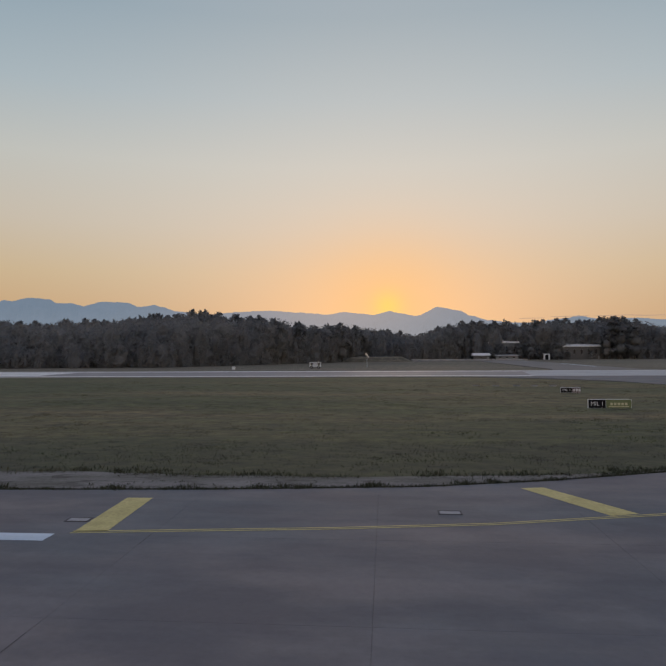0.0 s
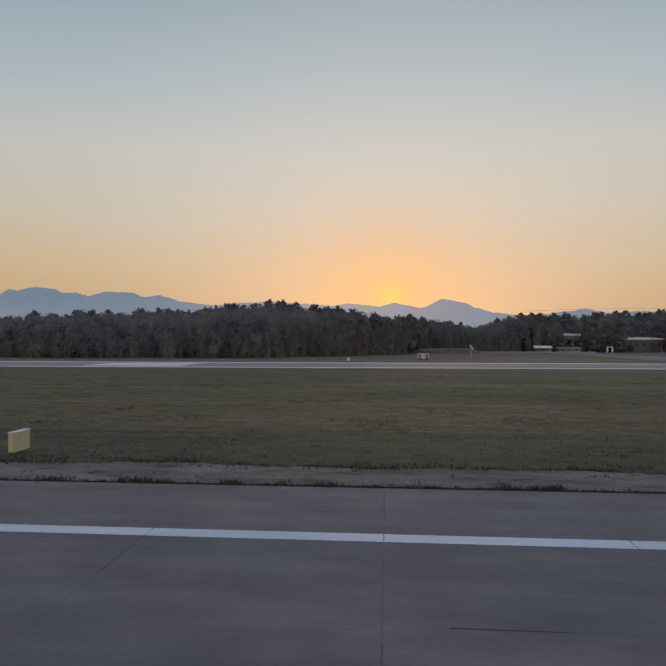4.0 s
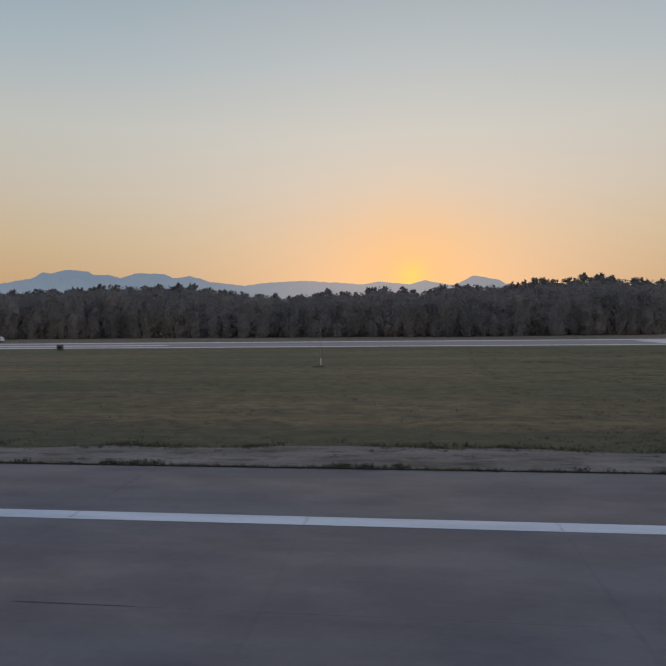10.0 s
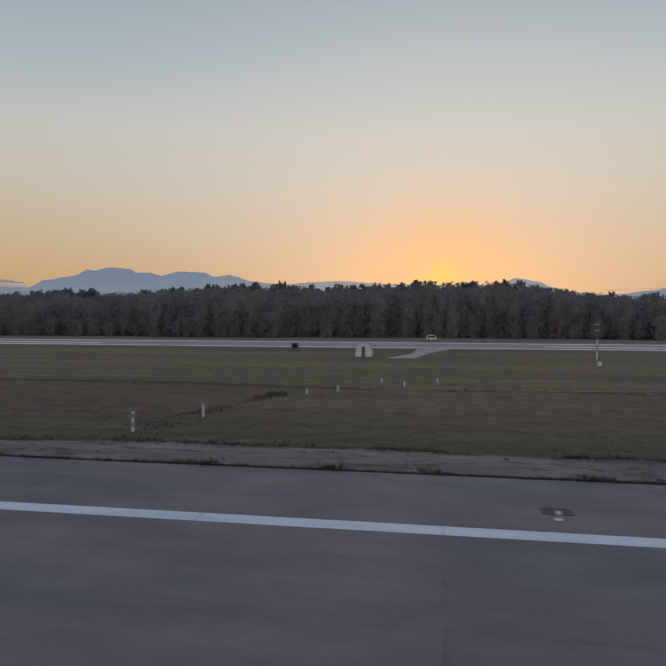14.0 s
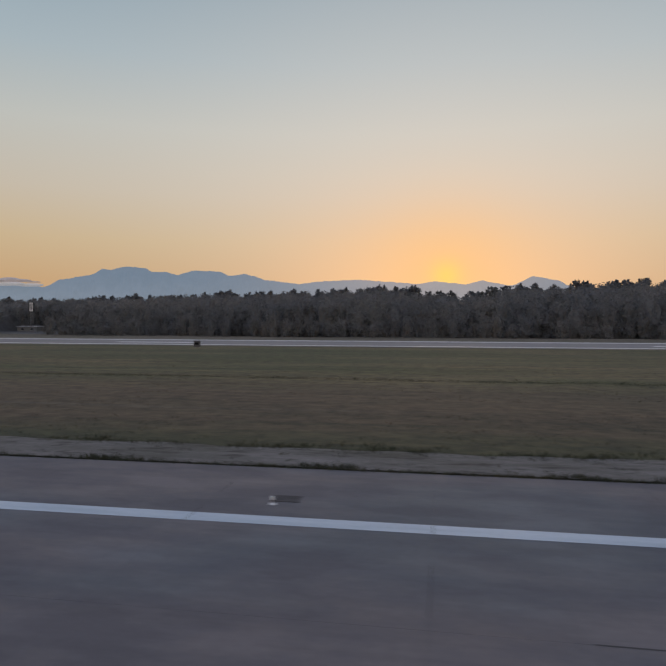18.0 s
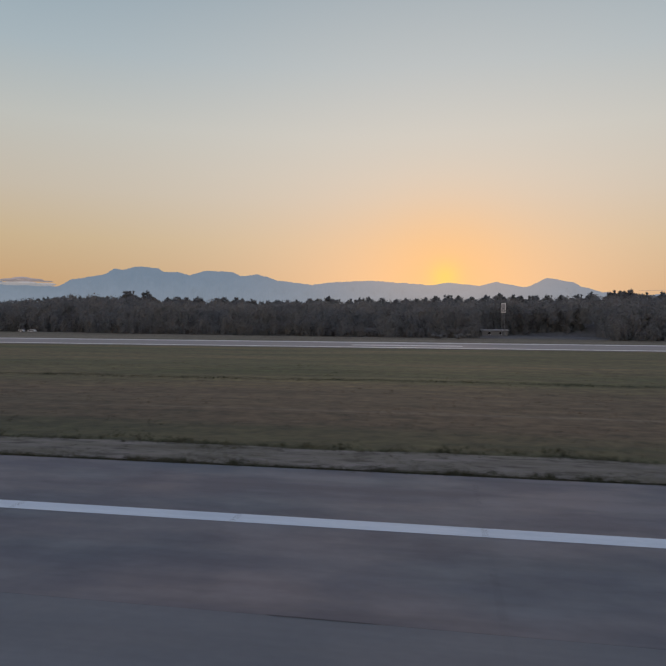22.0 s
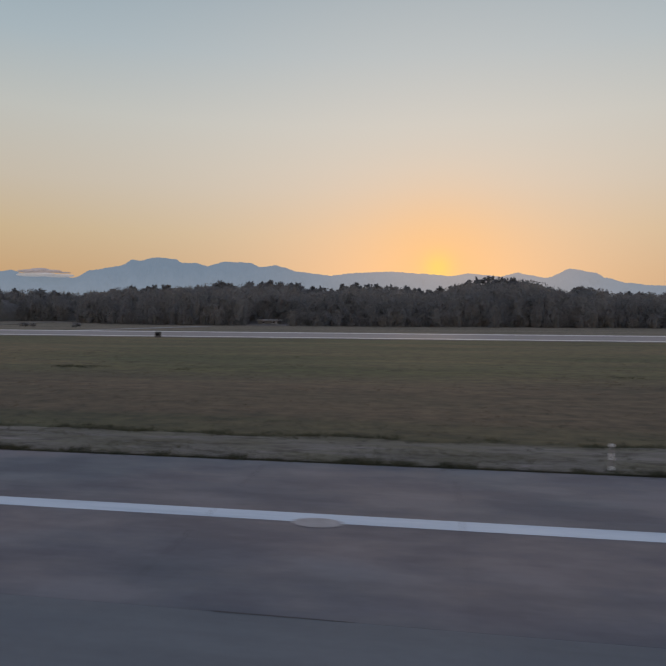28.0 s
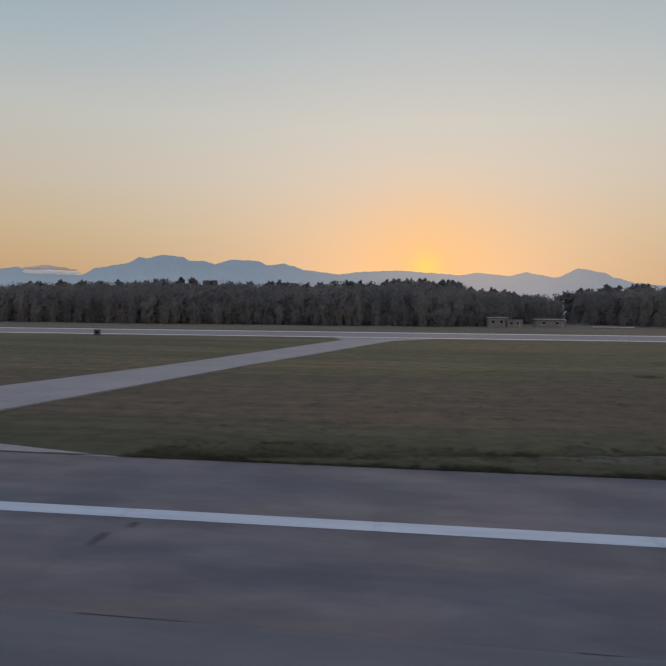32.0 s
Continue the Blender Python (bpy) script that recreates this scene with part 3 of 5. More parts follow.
# pale repair patch by the edge line
paint("repair_patch", [[(-244.35 + 0.36 * math.cos(a), 8.62 + 0.2 * math.sin(a)) for a in [i * math.pi / 8 for i in range(16)]]], TAXIWAY, "pale round repair patch in the concrete", 0.007)

# dark oil spots and a short repaired crack
for sx, sy, sw_, sd in ((-108.9, 6.76, 0.13, 0.11), (-109.45, 6.7, 0.05, 0.06), (-113.2, 4.9, 0.2, 0.16), (-396.2, 7.8, 0.05, 0.25), (-396.0, 8.35, 0.05, 0.12)):
    paint("oil_spot", [[(sx + sw_ * math.cos(a) * (1 + 0.25 * math.sin(3 * a)), sy + sd * math.sin(a)) for a in [i * math.pi / 8 for i in range(16)]]], SEAM, "dark oil spot on the concrete", 0.006)

# flare of the pavement towards the entry taxiway
fl = [(292, EDGE - 0.02)] + CURVE[1:] + [(360, 70.65), (360, EDGE - 0.02)]
tagged(new("taxiway_entry", Geo().put([(x, y, -0.002) for x, y in fl] + [(x, y, -0.3) for x, y in fl],
                                              [tuple(range(len(fl)))[::-1]] + [(i, (i + 1) % len(fl), len(fl) + (i + 1) % len(fl), len(fl) + i) for i in range(len(fl))]).mesh("taxiway_entry", CONCRETE)),
               "grey concrete flare leading to an entry taxiway", "taxiway", kind="structure")


def edge_y(x):
    if x <= 292:
        return EDGE
    for a, b in zip(CURVE, CURVE[1:]):
        if a[0] <= x <= b[0]:
            return a[1] + (b[1] - a[1]) * (x - a[0]) / (b[0] - a[0])
    return 60.0


# gravel verge along the pavement, with a ragged outer edge
vx = steps(-520, 322, 0.5)
verge = Geo()
rows = []


def verge_edge(x):
    w = 2.1 + 0.45 * wob(x, 0, 9) + 0.3 * wob(x, 5, 2.2) + 0.14 * wob(x, 9, 0.8) + 0.5 * min(1.0, max(0, (-200 - x) / 40))
    if -310.3 < x < -306 or -406 < x < -398.5:
        w = 0.02
    if -398.5 <= x < -384:
        w = max(0.25, w * (x + 398.5) / 14.5)
    if x > 301:
        w = max(0.35, w * max(0.15, 1 - (x - 301) / 12))
    return edge_y(x) + w


for x in vx:
    rows.append((x, edge_y(x), verge_edge(x)))
for x, a, b in rows:
    verge.v += [(x, a + 0.15 + 0.04 * wob(x, 2, 0.9), -0.004), (x, a + (b - a) * 0.5, 0.004), (x, b, -0.02)]
verge.f = [(3 * i + j, 3 * i + 3 + j, 3 * i + 4 + j, 3 * i + 1 + j) for i in range(len(rows) - 1) for j in range(2)]
tagged(new("gravel_verge", verge.mesh("gravel_verge", DIRT, True)), "pale dusty gravel verge beside the runway", "verge", kind="structure")

# strip of soil between pavement and gravel, darkened to paint the step's shadow
soil = Geo()
for x, a, b in rows:
    soil.v += [(x, a + 0.002, -0.009), (x, a + (0.21 if b - a > 0.3 else 0.004), -0.009)]
soil.f = [(2 * i, 2 * i + 2, 2 * i + 3, 2 * i + 1) for i in range(len(rows) - 1)]
tagged(new("soil_strip", soil.mesh("soil_strip", SHADED_SOIL)), "soil strip along the pavement edge with the step's shadow in its colour", "verge", kind="structure")

# ---- parallel runway and cross taxiways ----
tagged(new("parallel_runway", Geo().box(-900, 900, FAR0, FAR1, -0.3, 0.03).mesh("parallel_runway", ASPHALT)), "pale grey parallel runway across the grass", "runway", kind="structure")
paint("far_edge_line", [[(-900, FAR0 + 0.3), (322, FAR0 + 0.3), (322, FAR0 + 2.0), (-900, FAR0 + 2.0)]], FARWHITE, "white edge line of the parallel runway", 0.034)
paint("far_edge_line", [[(-900, FAR1 - 3.0), (900, FAR1 - 3.0), (900, FAR1 - 0.3), (-900, FAR1 - 0.3)]], FARWHITE, "white edge line of the parallel runway", 0.034)
for a, b in ((163.8, 190.0), (86.0, 106.7), (19.3, 30.9), (-57.0, -43.5), (-150.0, -130.0)):
    paint("far_touchdown_bar", [[(a, 77.4), (b, 77.4), (b, 79.6), (a, 79.6)]], FARWHITE, "white touchdown bar on the parallel runway", 0.034)
for y in (75.2, 80.6):
    paint("far_touchdown_bar", [[(249.6, y), (262.2, y), (262.2, y + 4.6), (249.6, y + 4.6)]], FARWHITE, "white aiming block on the parallel runway", 0.034)
paint("far_end_area", [[(321.95, 71.6), (324.4, 89.2), (700, 89.2), (700, 71.6)]], ENDPALE, "pale painted runway end area", 0.036)


def slanted(name, label, pts_l, pts_r, mat=None, z=-0.004):
    o = pts_l + pts_r[::-1]
    m_ = len(o)
    tagged(new(name, Geo().put([(x, y, z) for x, y in o] + [(x, y, -0.25) for x, y in o],
                               [tuple(range(m_))[::-1]] + [(i, (i + 1) % m_, m_ + (i + 1) % m_, m_ + i) for i in range(m_)]).mesh(name, mat or TAXIWAY)),
           label, "taxiway", kind="structure")


slanted("cross_taxiway", "pale concrete cross taxiway between the runways",
        [(-312.4, 12.06), (-310.2, 12.9), (-309.6, 14.6), (-309.1, 17.6), (-308.7, 20.4), (-307.6, 29), (-304.4, 54.8), (-302.6, 67), (-303.5, 70.64)],
        [(-306.2, 12.06), (-306.7, 12.6), (-306.5, 14.8), (-305.6, 21.2), (-302.9, 40.5), (-298.9, 66), (-296.5, 70.64)])
slanted("cross_taxiway", "pale concrete cross taxiway between the runways",
        [(-417, 12.06), (-411, 15), (-407.9, 22.2), (-405.5, 32.7), (-400.2, 66), (-402, 70.64)], [(-398, 12.06), (-401.6, 12.9), (-404.3, 16.3), (-401.4, 33.4), (-395.1, 65), (-391, 70.64)])
slanted("field_track", "pale worn track in the grass", [(147.2, 51.2), (148.9, 59), (149.1, 70.64)], [(149.5, 52.0), (150.5, 61), (152.8, 70.64)])
slanted("far_track", "pale worn track leading to the wood", [(-299.5, 90.6), (-291.5, 126)], [(-296.8, 90.6), (-288.6, 127)])
slanted("hut_apron", "pale concrete apron beside the equipment hut", [(168.8, 38.0), (170.0, 43.5), (172.1, 47.5), (173.4, 50.8)], [(171.3, 38.4), (171.3, 43.0), (173.2, 46.8), (174.2, 50.8)])
slanted("light_unit_pad", "worn gravel strip under the approach light units", [(117.1, 14.25), (117.3, 16.5), (117.83, 19.7), (118.7, 22.5), (119.0, 24.2)], [(118.45, 14.25), (118.7, 15.4), (119.16, 17.25), (119.3, 19.5), (119.65, 22.6), (119.75, 24.2)], GRAVEL)


slanted("gap_track", "pale gravel track leading through the gap in the wood", [(-334.5, 112), (-342.2, 140), (-351, 175), (-361, 215)], [(-331.5, 112), (-339.4, 140), (-348.6, 175), (-358.6, 215)], GRAVEL, 0.05)
slanted("north_taxiway", "grey asphalt taxiway running off beyond the parallel runway", [(328, 90.55), (330.5, 96), (331, 140), (331, 178)], [(346, 90.55), (343.5, 96), (343.5, 140), (343.5, 178)], OLDASPHALT, 0.03)
paint("north_taxiway_line", [[(341.2, 111), (341.7, 111), (343.3, 139), (342.9, 139)]], WHITE, "pale worn line on the asphalt taxiway", 0.036)
paint("hold_line", [[(-306.9 + 0.3 * i, 29.7), (-306.72 + 0.3 * i, 29.7), (-306.7 + 0.3 * i, 30.1), (-306.88 + 0.3 * i, 30.1)] for i in range(5)], WHITE, "row of short white dashes across the taxiway", 0.002)
bank = []
for i in range(25):
    x, e = 293.5 + i * 0.82, min(1.0, min(i, 24 - i) / 4)
    bank.append([(x, 168.0, -0.1), (x, 169.6, 0.95 * e + 0.1 * wob(x, 0, 2.0)), (x, 171.2, 1.35 * e + 0.12 * wob(x, 4, 2.0)), (x, 173.5, 1.3 * e), (x, 176.0, -0.1)])
tagged(new("earth_bank", fast("earth_bank", [p for r_ in bank for p in r_], [(5 * i + j, 5 * i + 5 + j, 5 * i + 6 + j, 5 * i + 1 + j) for i in range(24) for j in range(4)], GRASS, True)),
       "low dry earth bank before the wood", "bank", kind="structure")


# ---- mountains ----
RIDGE = [(-48, 240), (-43, 232), (-38.5, 240), (-36.2, 267), (-35, 282), (-34.1, 257), (-32.5, 263), (-31.3, 251), (-30.3, 238), (-29, 295), (-26.6, 331), (-25.5, 379), (-25, 371), (-23.6, 399),
         (-22, 390), (-21.4, 362), (-20.2, 364), (-19.2, 343), (-17.7, 378), (-15.4, 372), (-14.6, 341), (-14.0, 346), (-13.1, 356), (-12.4, 340), (-11.2, 310), (-8.1, 281), (-6.2, 301), (-2.8, 312),
         (-0.1, 296), (2.7, 278), (4.1, 295), (5.8, 280), (6.8, 270), (8.2, 297), (9, 282), (10.7, 256), (12.5, 319), (14.5, 287), (15.2, 254), (16.9, 215)]
RIDGE_EAST = [(16.9, 215), (19, 194), (20, 191), (23.3, 218), (23.9, 233), (25.8, 200), (28.3, 205), (30.3, 189), (35, 175), (42, 150)]


def ridge_at(a):
    pts = RIDGE + RIDGE_EAST[1:]
    for p, q in zip(pts, pts[1:]):
        if p[0] <= a <= q[0]:
            u = (a - p[0]) / (q[0] - p[0])
            u = 0.5 * u + 0.5 * u * u * (3 - 2 * u)
            return p[1] + (q[1] - p[1]) * u
    return pts[-1][1]


mv, mf = [], []
az = [-48 + 0.1 * i for i in range(901)]
LEV = 16
for a in az:
    top = ridge_at(a) + 3.0 * wob(a, 0, 0.5) + 2.4 * wob(a, 3, 0.17)
    for j in range(LEV + 1):
        u = j / LEV
        spur = wob(a, u * 2, 0.9) + 0.5 * wob(a, u * 3 + 7, 0.35)
        rr = 4236 + 500 * u + (1 - u) * u * 420 * spur
        mv.append((-336.4 + rr * math.sin(radians(a)), rr * math.cos(radians(a)), -12 + (top + 12) * u ** 0.9))
mf = [(i * (LEV + 1) + j, (i + 1) * (LEV + 1) + j, (i + 1) * (LEV + 1) + j + 1, i * (LEV + 1) + j + 1) for i in range(len(az) - 1) for j in range(LEV)]
tagged(new("mountain_range", fast("mountain_range", mv, mf, ROCK, True)), "blue-grey mountain range on the horizon, its haze painted as glow", "mountains", kind="structure")


# ---- trees ----
rng = np.random.default_rng(7)


def leaf_cards(centres, sizes, r, out=None):
    """Small bent leaf clumps, one pair of triangles each."""
    m_ = len(centres)
    facing = r.normal(size=(m_, 3)) if out is None else out + 1.5 * r.normal(size=(m_, 3))
    d1 = np.cross(facing, r.normal(size=(m_, 3)))
    d1 /= np.linalg.norm(d1, axis=1)[:, None]
    d2 = np.cross(facing, d1)
    d2 /= -np.linalg.norm(d2, axis=1)[:, None]
    s = sizes[:, None]
    v = np.stack([centres - d1 * s, centres + d2 * s * 0.55, centres + d1 * s, centres - d2 * s * 0.55], 1).reshape(-1, 3)
    return v, np.arange(4 * m_).reshape(m_, 4)


ico = bmesh.new()
bmesh.ops.create_icosphere(ico, subdivisions=2, radius=1.0)
ICO_V = np.array([p.co[:] for p in ico.verts])
ICO_F = [[p.index for p in q.verts] for q in ico.faces]
ico.free()


small = bmesh.new()
bmesh.ops.create_icosphere(small, subdivisions=1, radius=1.0)
CORE_V = np.array([p.co[:] for p in small.verts])
CORE_F = [[p.index for p in q.verts] for q in small.faces]
small.free()


def tuft_cards(c, rad, count, size, r, flat=1.0):
    """Needle tufts bristling outwards from an ellipsoid, as narrow bent leaves."""
    d = r.normal(size=(count, 3))
    d /= np.linalg.norm(d, axis=1)[:, None]
    d[:, 2] = np.where(d[:, 2] < -0.35, -d[:, 2], d[:, 2])
    reach = 0.72 + 0.34 * r.random((count, 1))
    seat = d * reach * rad + c
    way = d + 0.55 * r.normal(size=(count, 3)) + np.array((0, 0, 0.25))
    way /= np.linalg.norm(way, axis=1)[:, None]
    side = np.cross(way, r.normal(size=(count, 3)))
    side /= np.linalg.norm(side, axis=1)[:, None]
    s = (size * (0.6 + 0.8 * r.random(count)))[:, None]
    v = np.stack([seat - way * s * 0.6, seat + side * s * 0.5, seat + way * s * 1.15, seat - side * s * 0.5], 1).reshape(-1, 3)
    out = d + np.array((0, 0, 0.35)) + 0.2 * r.normal(size=(count, 3))
    out /= np.linalg.norm(out, axis=1)[:, None]
    turn = (np.cross(way, side) * out).sum(1) > 0
    v = v.reshape(count, 4, 3)
    v[turn] = v[turn][:, ::-1]
    return v.reshape(-1, 3), np.arange(4 * count).reshape(count, 4), np.repeat(out, 4, 0)


def crown_mesh(name, blobs, size, seed, whole=False):
    """A crown of clumps at the ends of its limbs, each bristling with needle tufts."""
    r = np.random.default_rng(seed)
    V, F, N = [], [], []
    off = 0
    for c, rad in blobs:
        c, rad = np.array(c), np.array(rad)
        v = CORE_V * (0.62 + 0.2 * r.random((len(CORE_V), 1))) * rad + c
        V.append(v)
        N.append(CORE_V + np.array((0, 0, 0.2)))
        F += [[i + off for i in q] for q in CORE_F]
        off += len(v)
        cards = int(14 + 62 * rad[0] * rad[2]) if c[2] > 4.6 or whole else int(8 + 12 * rad[0])
        cv, cf, cn = tuft_cards(c, rad, min(cards, 190), size, r)
        V.append(cv)
        N.append(cn)
        F += (cf + off).tolist()
        off += len(cv)
    me = fast(name, np.concatenate(V), F, LEAF, True)
    n_ = np.concatenate(N)
    me.normals_split_custom_set_from_vertices((n_ / np.linalg.norm(n_, axis=1)[:, None]).tolist())
    return me


def pine_parts(seed, whole=False):
    """Meshes of a pine about 10 m high: bare lower trunk, forking limbs and a domed, clumpy crown."""
    r = np.random.default_rng(seed)
    trunk = Geo()
    lean = r.normal(0, 0.25, 2)
    pts = [(lean[0] * u * u * 1.6, lean[1] * u * u * 1.6, 8.6 * u) for u in (0, 0.3, 0.55, 0.78, 1.0)]
    for a, b, r1, r2 in zip(pts, pts[1:], (0.2, 0.17, 0.13, 0.09), (0.17, 0.13, 0.09, 0.04)):
        trunk.tube(a, b, r1, r2, 7)
    wide = r.uniform(2.1, 3.0)
    dome = r.uniform(0.35, 1.0)
    blobs = [((0, 0, 2.4), (wide * 0.7, wide * 0.7, 2.0)), ((0, 0, 4.9), (wide * 0.8, wide * 0.8, 2.2)), ((pts[3][0], pts[3][1], 6.9), (wide * 0.62, wide * 0.62, 1.5))]
    for i in range(int(r.integers(17, 24))):
        a, u = i * 2.4 + r.uniform(-0.5, 0.5), math.sqrt((i + 0.4) / 22)
        d = wide * 0.86 * u
        h = 9.3 - (1.1 + 1.6 * dome) * u * u - abs(r.normal(0, 0.35))
        s = r.uniform(0.42, 0.8)
        c = (pts[-1][0] + d * math.cos(a), pts[-1][1] + d * math.sin(a), h)
        blobs.append((c, (s, s, s * r.uniform(0.6, 0.85))))
        k = r.uniform(0.5, 0.85)
        trunk.tube((pts[-1][0] * k * k, pts[-1][1] * k * k, 8.6 * k), c, 0.05, 0.015, 5)
    for i in range(int(r.integers(8, 12))):
        h = r.uniform(2.5, 7.6)
        w = wide * r.uniform(0.7, 1.08)
        a = r.uniform(0, 6.283)
        c = (math.cos(a) * w, math.sin(a) * w, h)
        trunk.tube((0, 0, max(0.4, h - 0.8)), c, 0.05, 0.015, 5)
        s = r.uniform(0.5, 0.95)
        blobs.append((c, (s, s, s * r.uniform(0.6, 0.85))))
    # a few leading shoots stand out over the dome
    for _ in range(int(r.integers(2, 5))):
        d, a = r.uniform(0, wide * 0.5), r.uniform(0, 6.283)
        s = r.uniform(0.18, 0.32)
        blobs.append(((pts[-1][0] + d * math.cos(a), pts[-1][1] + d * math.sin(a), 9.75 - s - 0.25 * d), (s, s, s * 1.5)))
    return trunk.mesh("trunk", BARK), crown_mesh("crown", blobs, 0.2, seed, whole)


PINES = [pine_parts(100 + i) for i in range(14)]
OPEN_PINES = [pine_parts(140 + i, True) for i in range(4)]

# heights of the wood's top every 5 m, from west to east
WOOD_WEST = [10.7, 10.7, 10.7, 10.7, 10.8, 10.9, 11.1, 11.3, 11.5, 11.5, 11.3, 11.1, 11.1, 10.9, 10.8, 10.6, 10.8, 10.9, 11, 11.5, 12.1, 12.4, 12.3, 12.1, 11.3,
             10.4, 10.3, 9.4, 8.7, 9.2, 9.9, 10.9, 11.4, 11.9, 12.1, 11, 10.4, 12.2, 12.7, 12.8, 12.6, 12.7, 12.7, 12.5, 11.4, 10.5, 11.7, 12.5, 12.4, 12, 11.1,
             10.8, 10.9, 13.1, 13.8, 14.2, 14.1, 12.6, 10.5, 10.2]
WOOD_MID = [11.1, 9.5, 9.9, 9.6, 9.6, 10.4, 10.8, 10.9, 10.6, 10.4, 10.9, 12.8, 12.4, 10.4, 10.4, 10.5, 10.4, 10.4, 10.4, 10.1, 9.5, 9.6, 10, 10.5, 10.4, 9.9, 10,
            10.2, 10.3, 10.4, 10.4, 10.6, 10.8, 11, 11.1, 10.5, 10.4, 10.7, 11.2, 11.5, 11.5, 11.6, 11.6, 11.5, 11.6, 11.6, 11.8, 11.8, 12.1, 12.4, 12.3, 12.1,
            10.6, 10.4, 10.5, 11.7, 12.4, 12.2, 12.2, 12.4]
WOOD_EAST = [12.6, 12.7, 12.2, 12.6, 11.9, 11.9, 11.9, 12, 12.5, 12.5, 12.6, 12.7, 12.6, 12.5, 12.2, 11.4, 10.8, 10.1, 9.6, 9.5, 10.1, 10.4, 10, 11.5, 10.6, 10.3,
             11.3, 11.2, 11.2, 11.4, 12, 12.3, 12.7, 12.4, 11.8, 11.7, 11.1, 9.9, 10.1, 10.9, 10, 9.7, 9.2, 8.2, 9.9, 11.6, 12.3, 12.5, 12.7, 12.6, 12.2, 12.6,
             13.1, 13.1, 13, 13.4, 13.9, 14.3, 13, 11.7]
WOOD = WOOD_WEST + WOOD_MID + WOOD_EAST
# depth of the tallest trees and of the wood's front along the field
TALL_Y = [(-480, 160), (-410, 165), (-370, 195), (-60, 190), (0, 176), (60, 165), (120, 150), (280, 147), (312, 203), (400, 220)]
FRONT_Y = [(-480, 134), (-388, 134), (-380, 141), (-374, 144), (-369, 176), (-345, 180), (-335, 152), (-300, 136), (-240, 140), (-171, 146), (-120, 134), (-60, 124), (0, 114), (100, 113), (160, 122), (230, 113), (266, 118), (284, 150), (295, 174), (312, 182), (330, 203), (400, 206)]
# clearings round buildings and towers: x from, x to, y up to
CLEAR = [(-37, -19, 137), (-284.5, -277.0, 147)]


def along(pairs, x):
    for p, q in zip(pairs, pairs[1:]):
        if x <= q[0]:
            return p[1] + (q[1] - p[1]) * min(1, max(0, (x - p[0]) / (q[0] - p[0])))
    return pairs[-1][1]


def wood_top(x):
    u = (x + 500) / 5
    i = min(len(WOOD) - 2, max(0, int(math.floor(u))))
    u = min(1, max(0, u - i))
    return WOOD[i] * (1 - u) + WOOD[i + 1] * u


def in_gap(x, y, w=2.6):
    return abs(x + 356.5 + 0.25 * (y - 203)) < w


def tree(i, x, y, h, wide, label, cat="pine tree", group="pines at the edge of the wood", kinds=PINES):
    t = thing("pine_tree", label, cat, (x, y, -0.05), float(rng.uniform(0, 360)), group)
    t.scale = (wide, wide, h / 9.75)
    tm, cm = kinds[i % len(kinds)]
    part("trunk", tm, BARK, t)
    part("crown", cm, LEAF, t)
    return t


x = -500.0
while x < 390:
    h, y = wood_top(x) * float(rng.uniform(0.95, 1.03)), along(TALL_Y, x) + float(rng.uniform(-2.5, 2.5))
    if not in_gap(x, y, 3.2):
        tree(int(rng.integers(0, 14)), x, y, h, h / 9.75 * float(rng.uniform(0.8, 1.08)), "dark pine tree with a full uneven crown in the wood")
    x += 3.15 * float(rng.uniform(0.75, 1.3))

# the closed inside of the wood, standing back behind the crowns of its edge
STEP = 1.8
RISE = [(0.03, 0.0), (0.04, 0.2), (0.07, 0.3), (0.14, 0.38), (0.25, 0.5), (0.45, 0.58), (0.7, 0.64), (0.9, 0.64), (1.0, 0.3), (1.05, 0.0)]


def canopy(x, f, k):
    y0, y1 = along(FRONT_Y, x), along(TALL_Y, x)
    y = y0 + 2.2 + (y1 - y0) * f
    h = k * wood_top(x) * y / y1
    if in_gap(x, y, 5.6) or any(a - 4 < x < b + 4 and y < c + 4 for a, b, c in CLEAR):
        h = min(h, 0.2)
    return (x, y, -0.05 if k == 0 else max(0.05, h * (1 + 0.06 * wob(x, y, 5.0, 51.0))))


cols = [-530 + STEP * i for i in range(int(970 / STEP))]
hull = np.array([[canopy(x, f, k) for f, k in RISE] for x in cols])
nf = len(RISE)
grid = np.arange(len(cols) * nf).reshape(len(cols), nf)
quads = np.stack([grid[:-1, :-1], grid[1:, :-1], grid[1:, 1:], grid[:-1, 1:]], -1).reshape(-1, 4)
HV = hull.reshape(-1, 3)
WV, WF, off = [HV], quads.tolist(), len(HV)


RING, TIER = 9, 7
CORE_GRID = np.arange(RING * TIER).reshape(TIER, RING)
CORE_QUADS = np.stack([CORE_GRID[:-1, :-1], CORE_GRID[:-1, 1:], CORE_GRID[1:, 1:], CORE_GRID[1:, :-1]], -1).reshape(-1, 4)


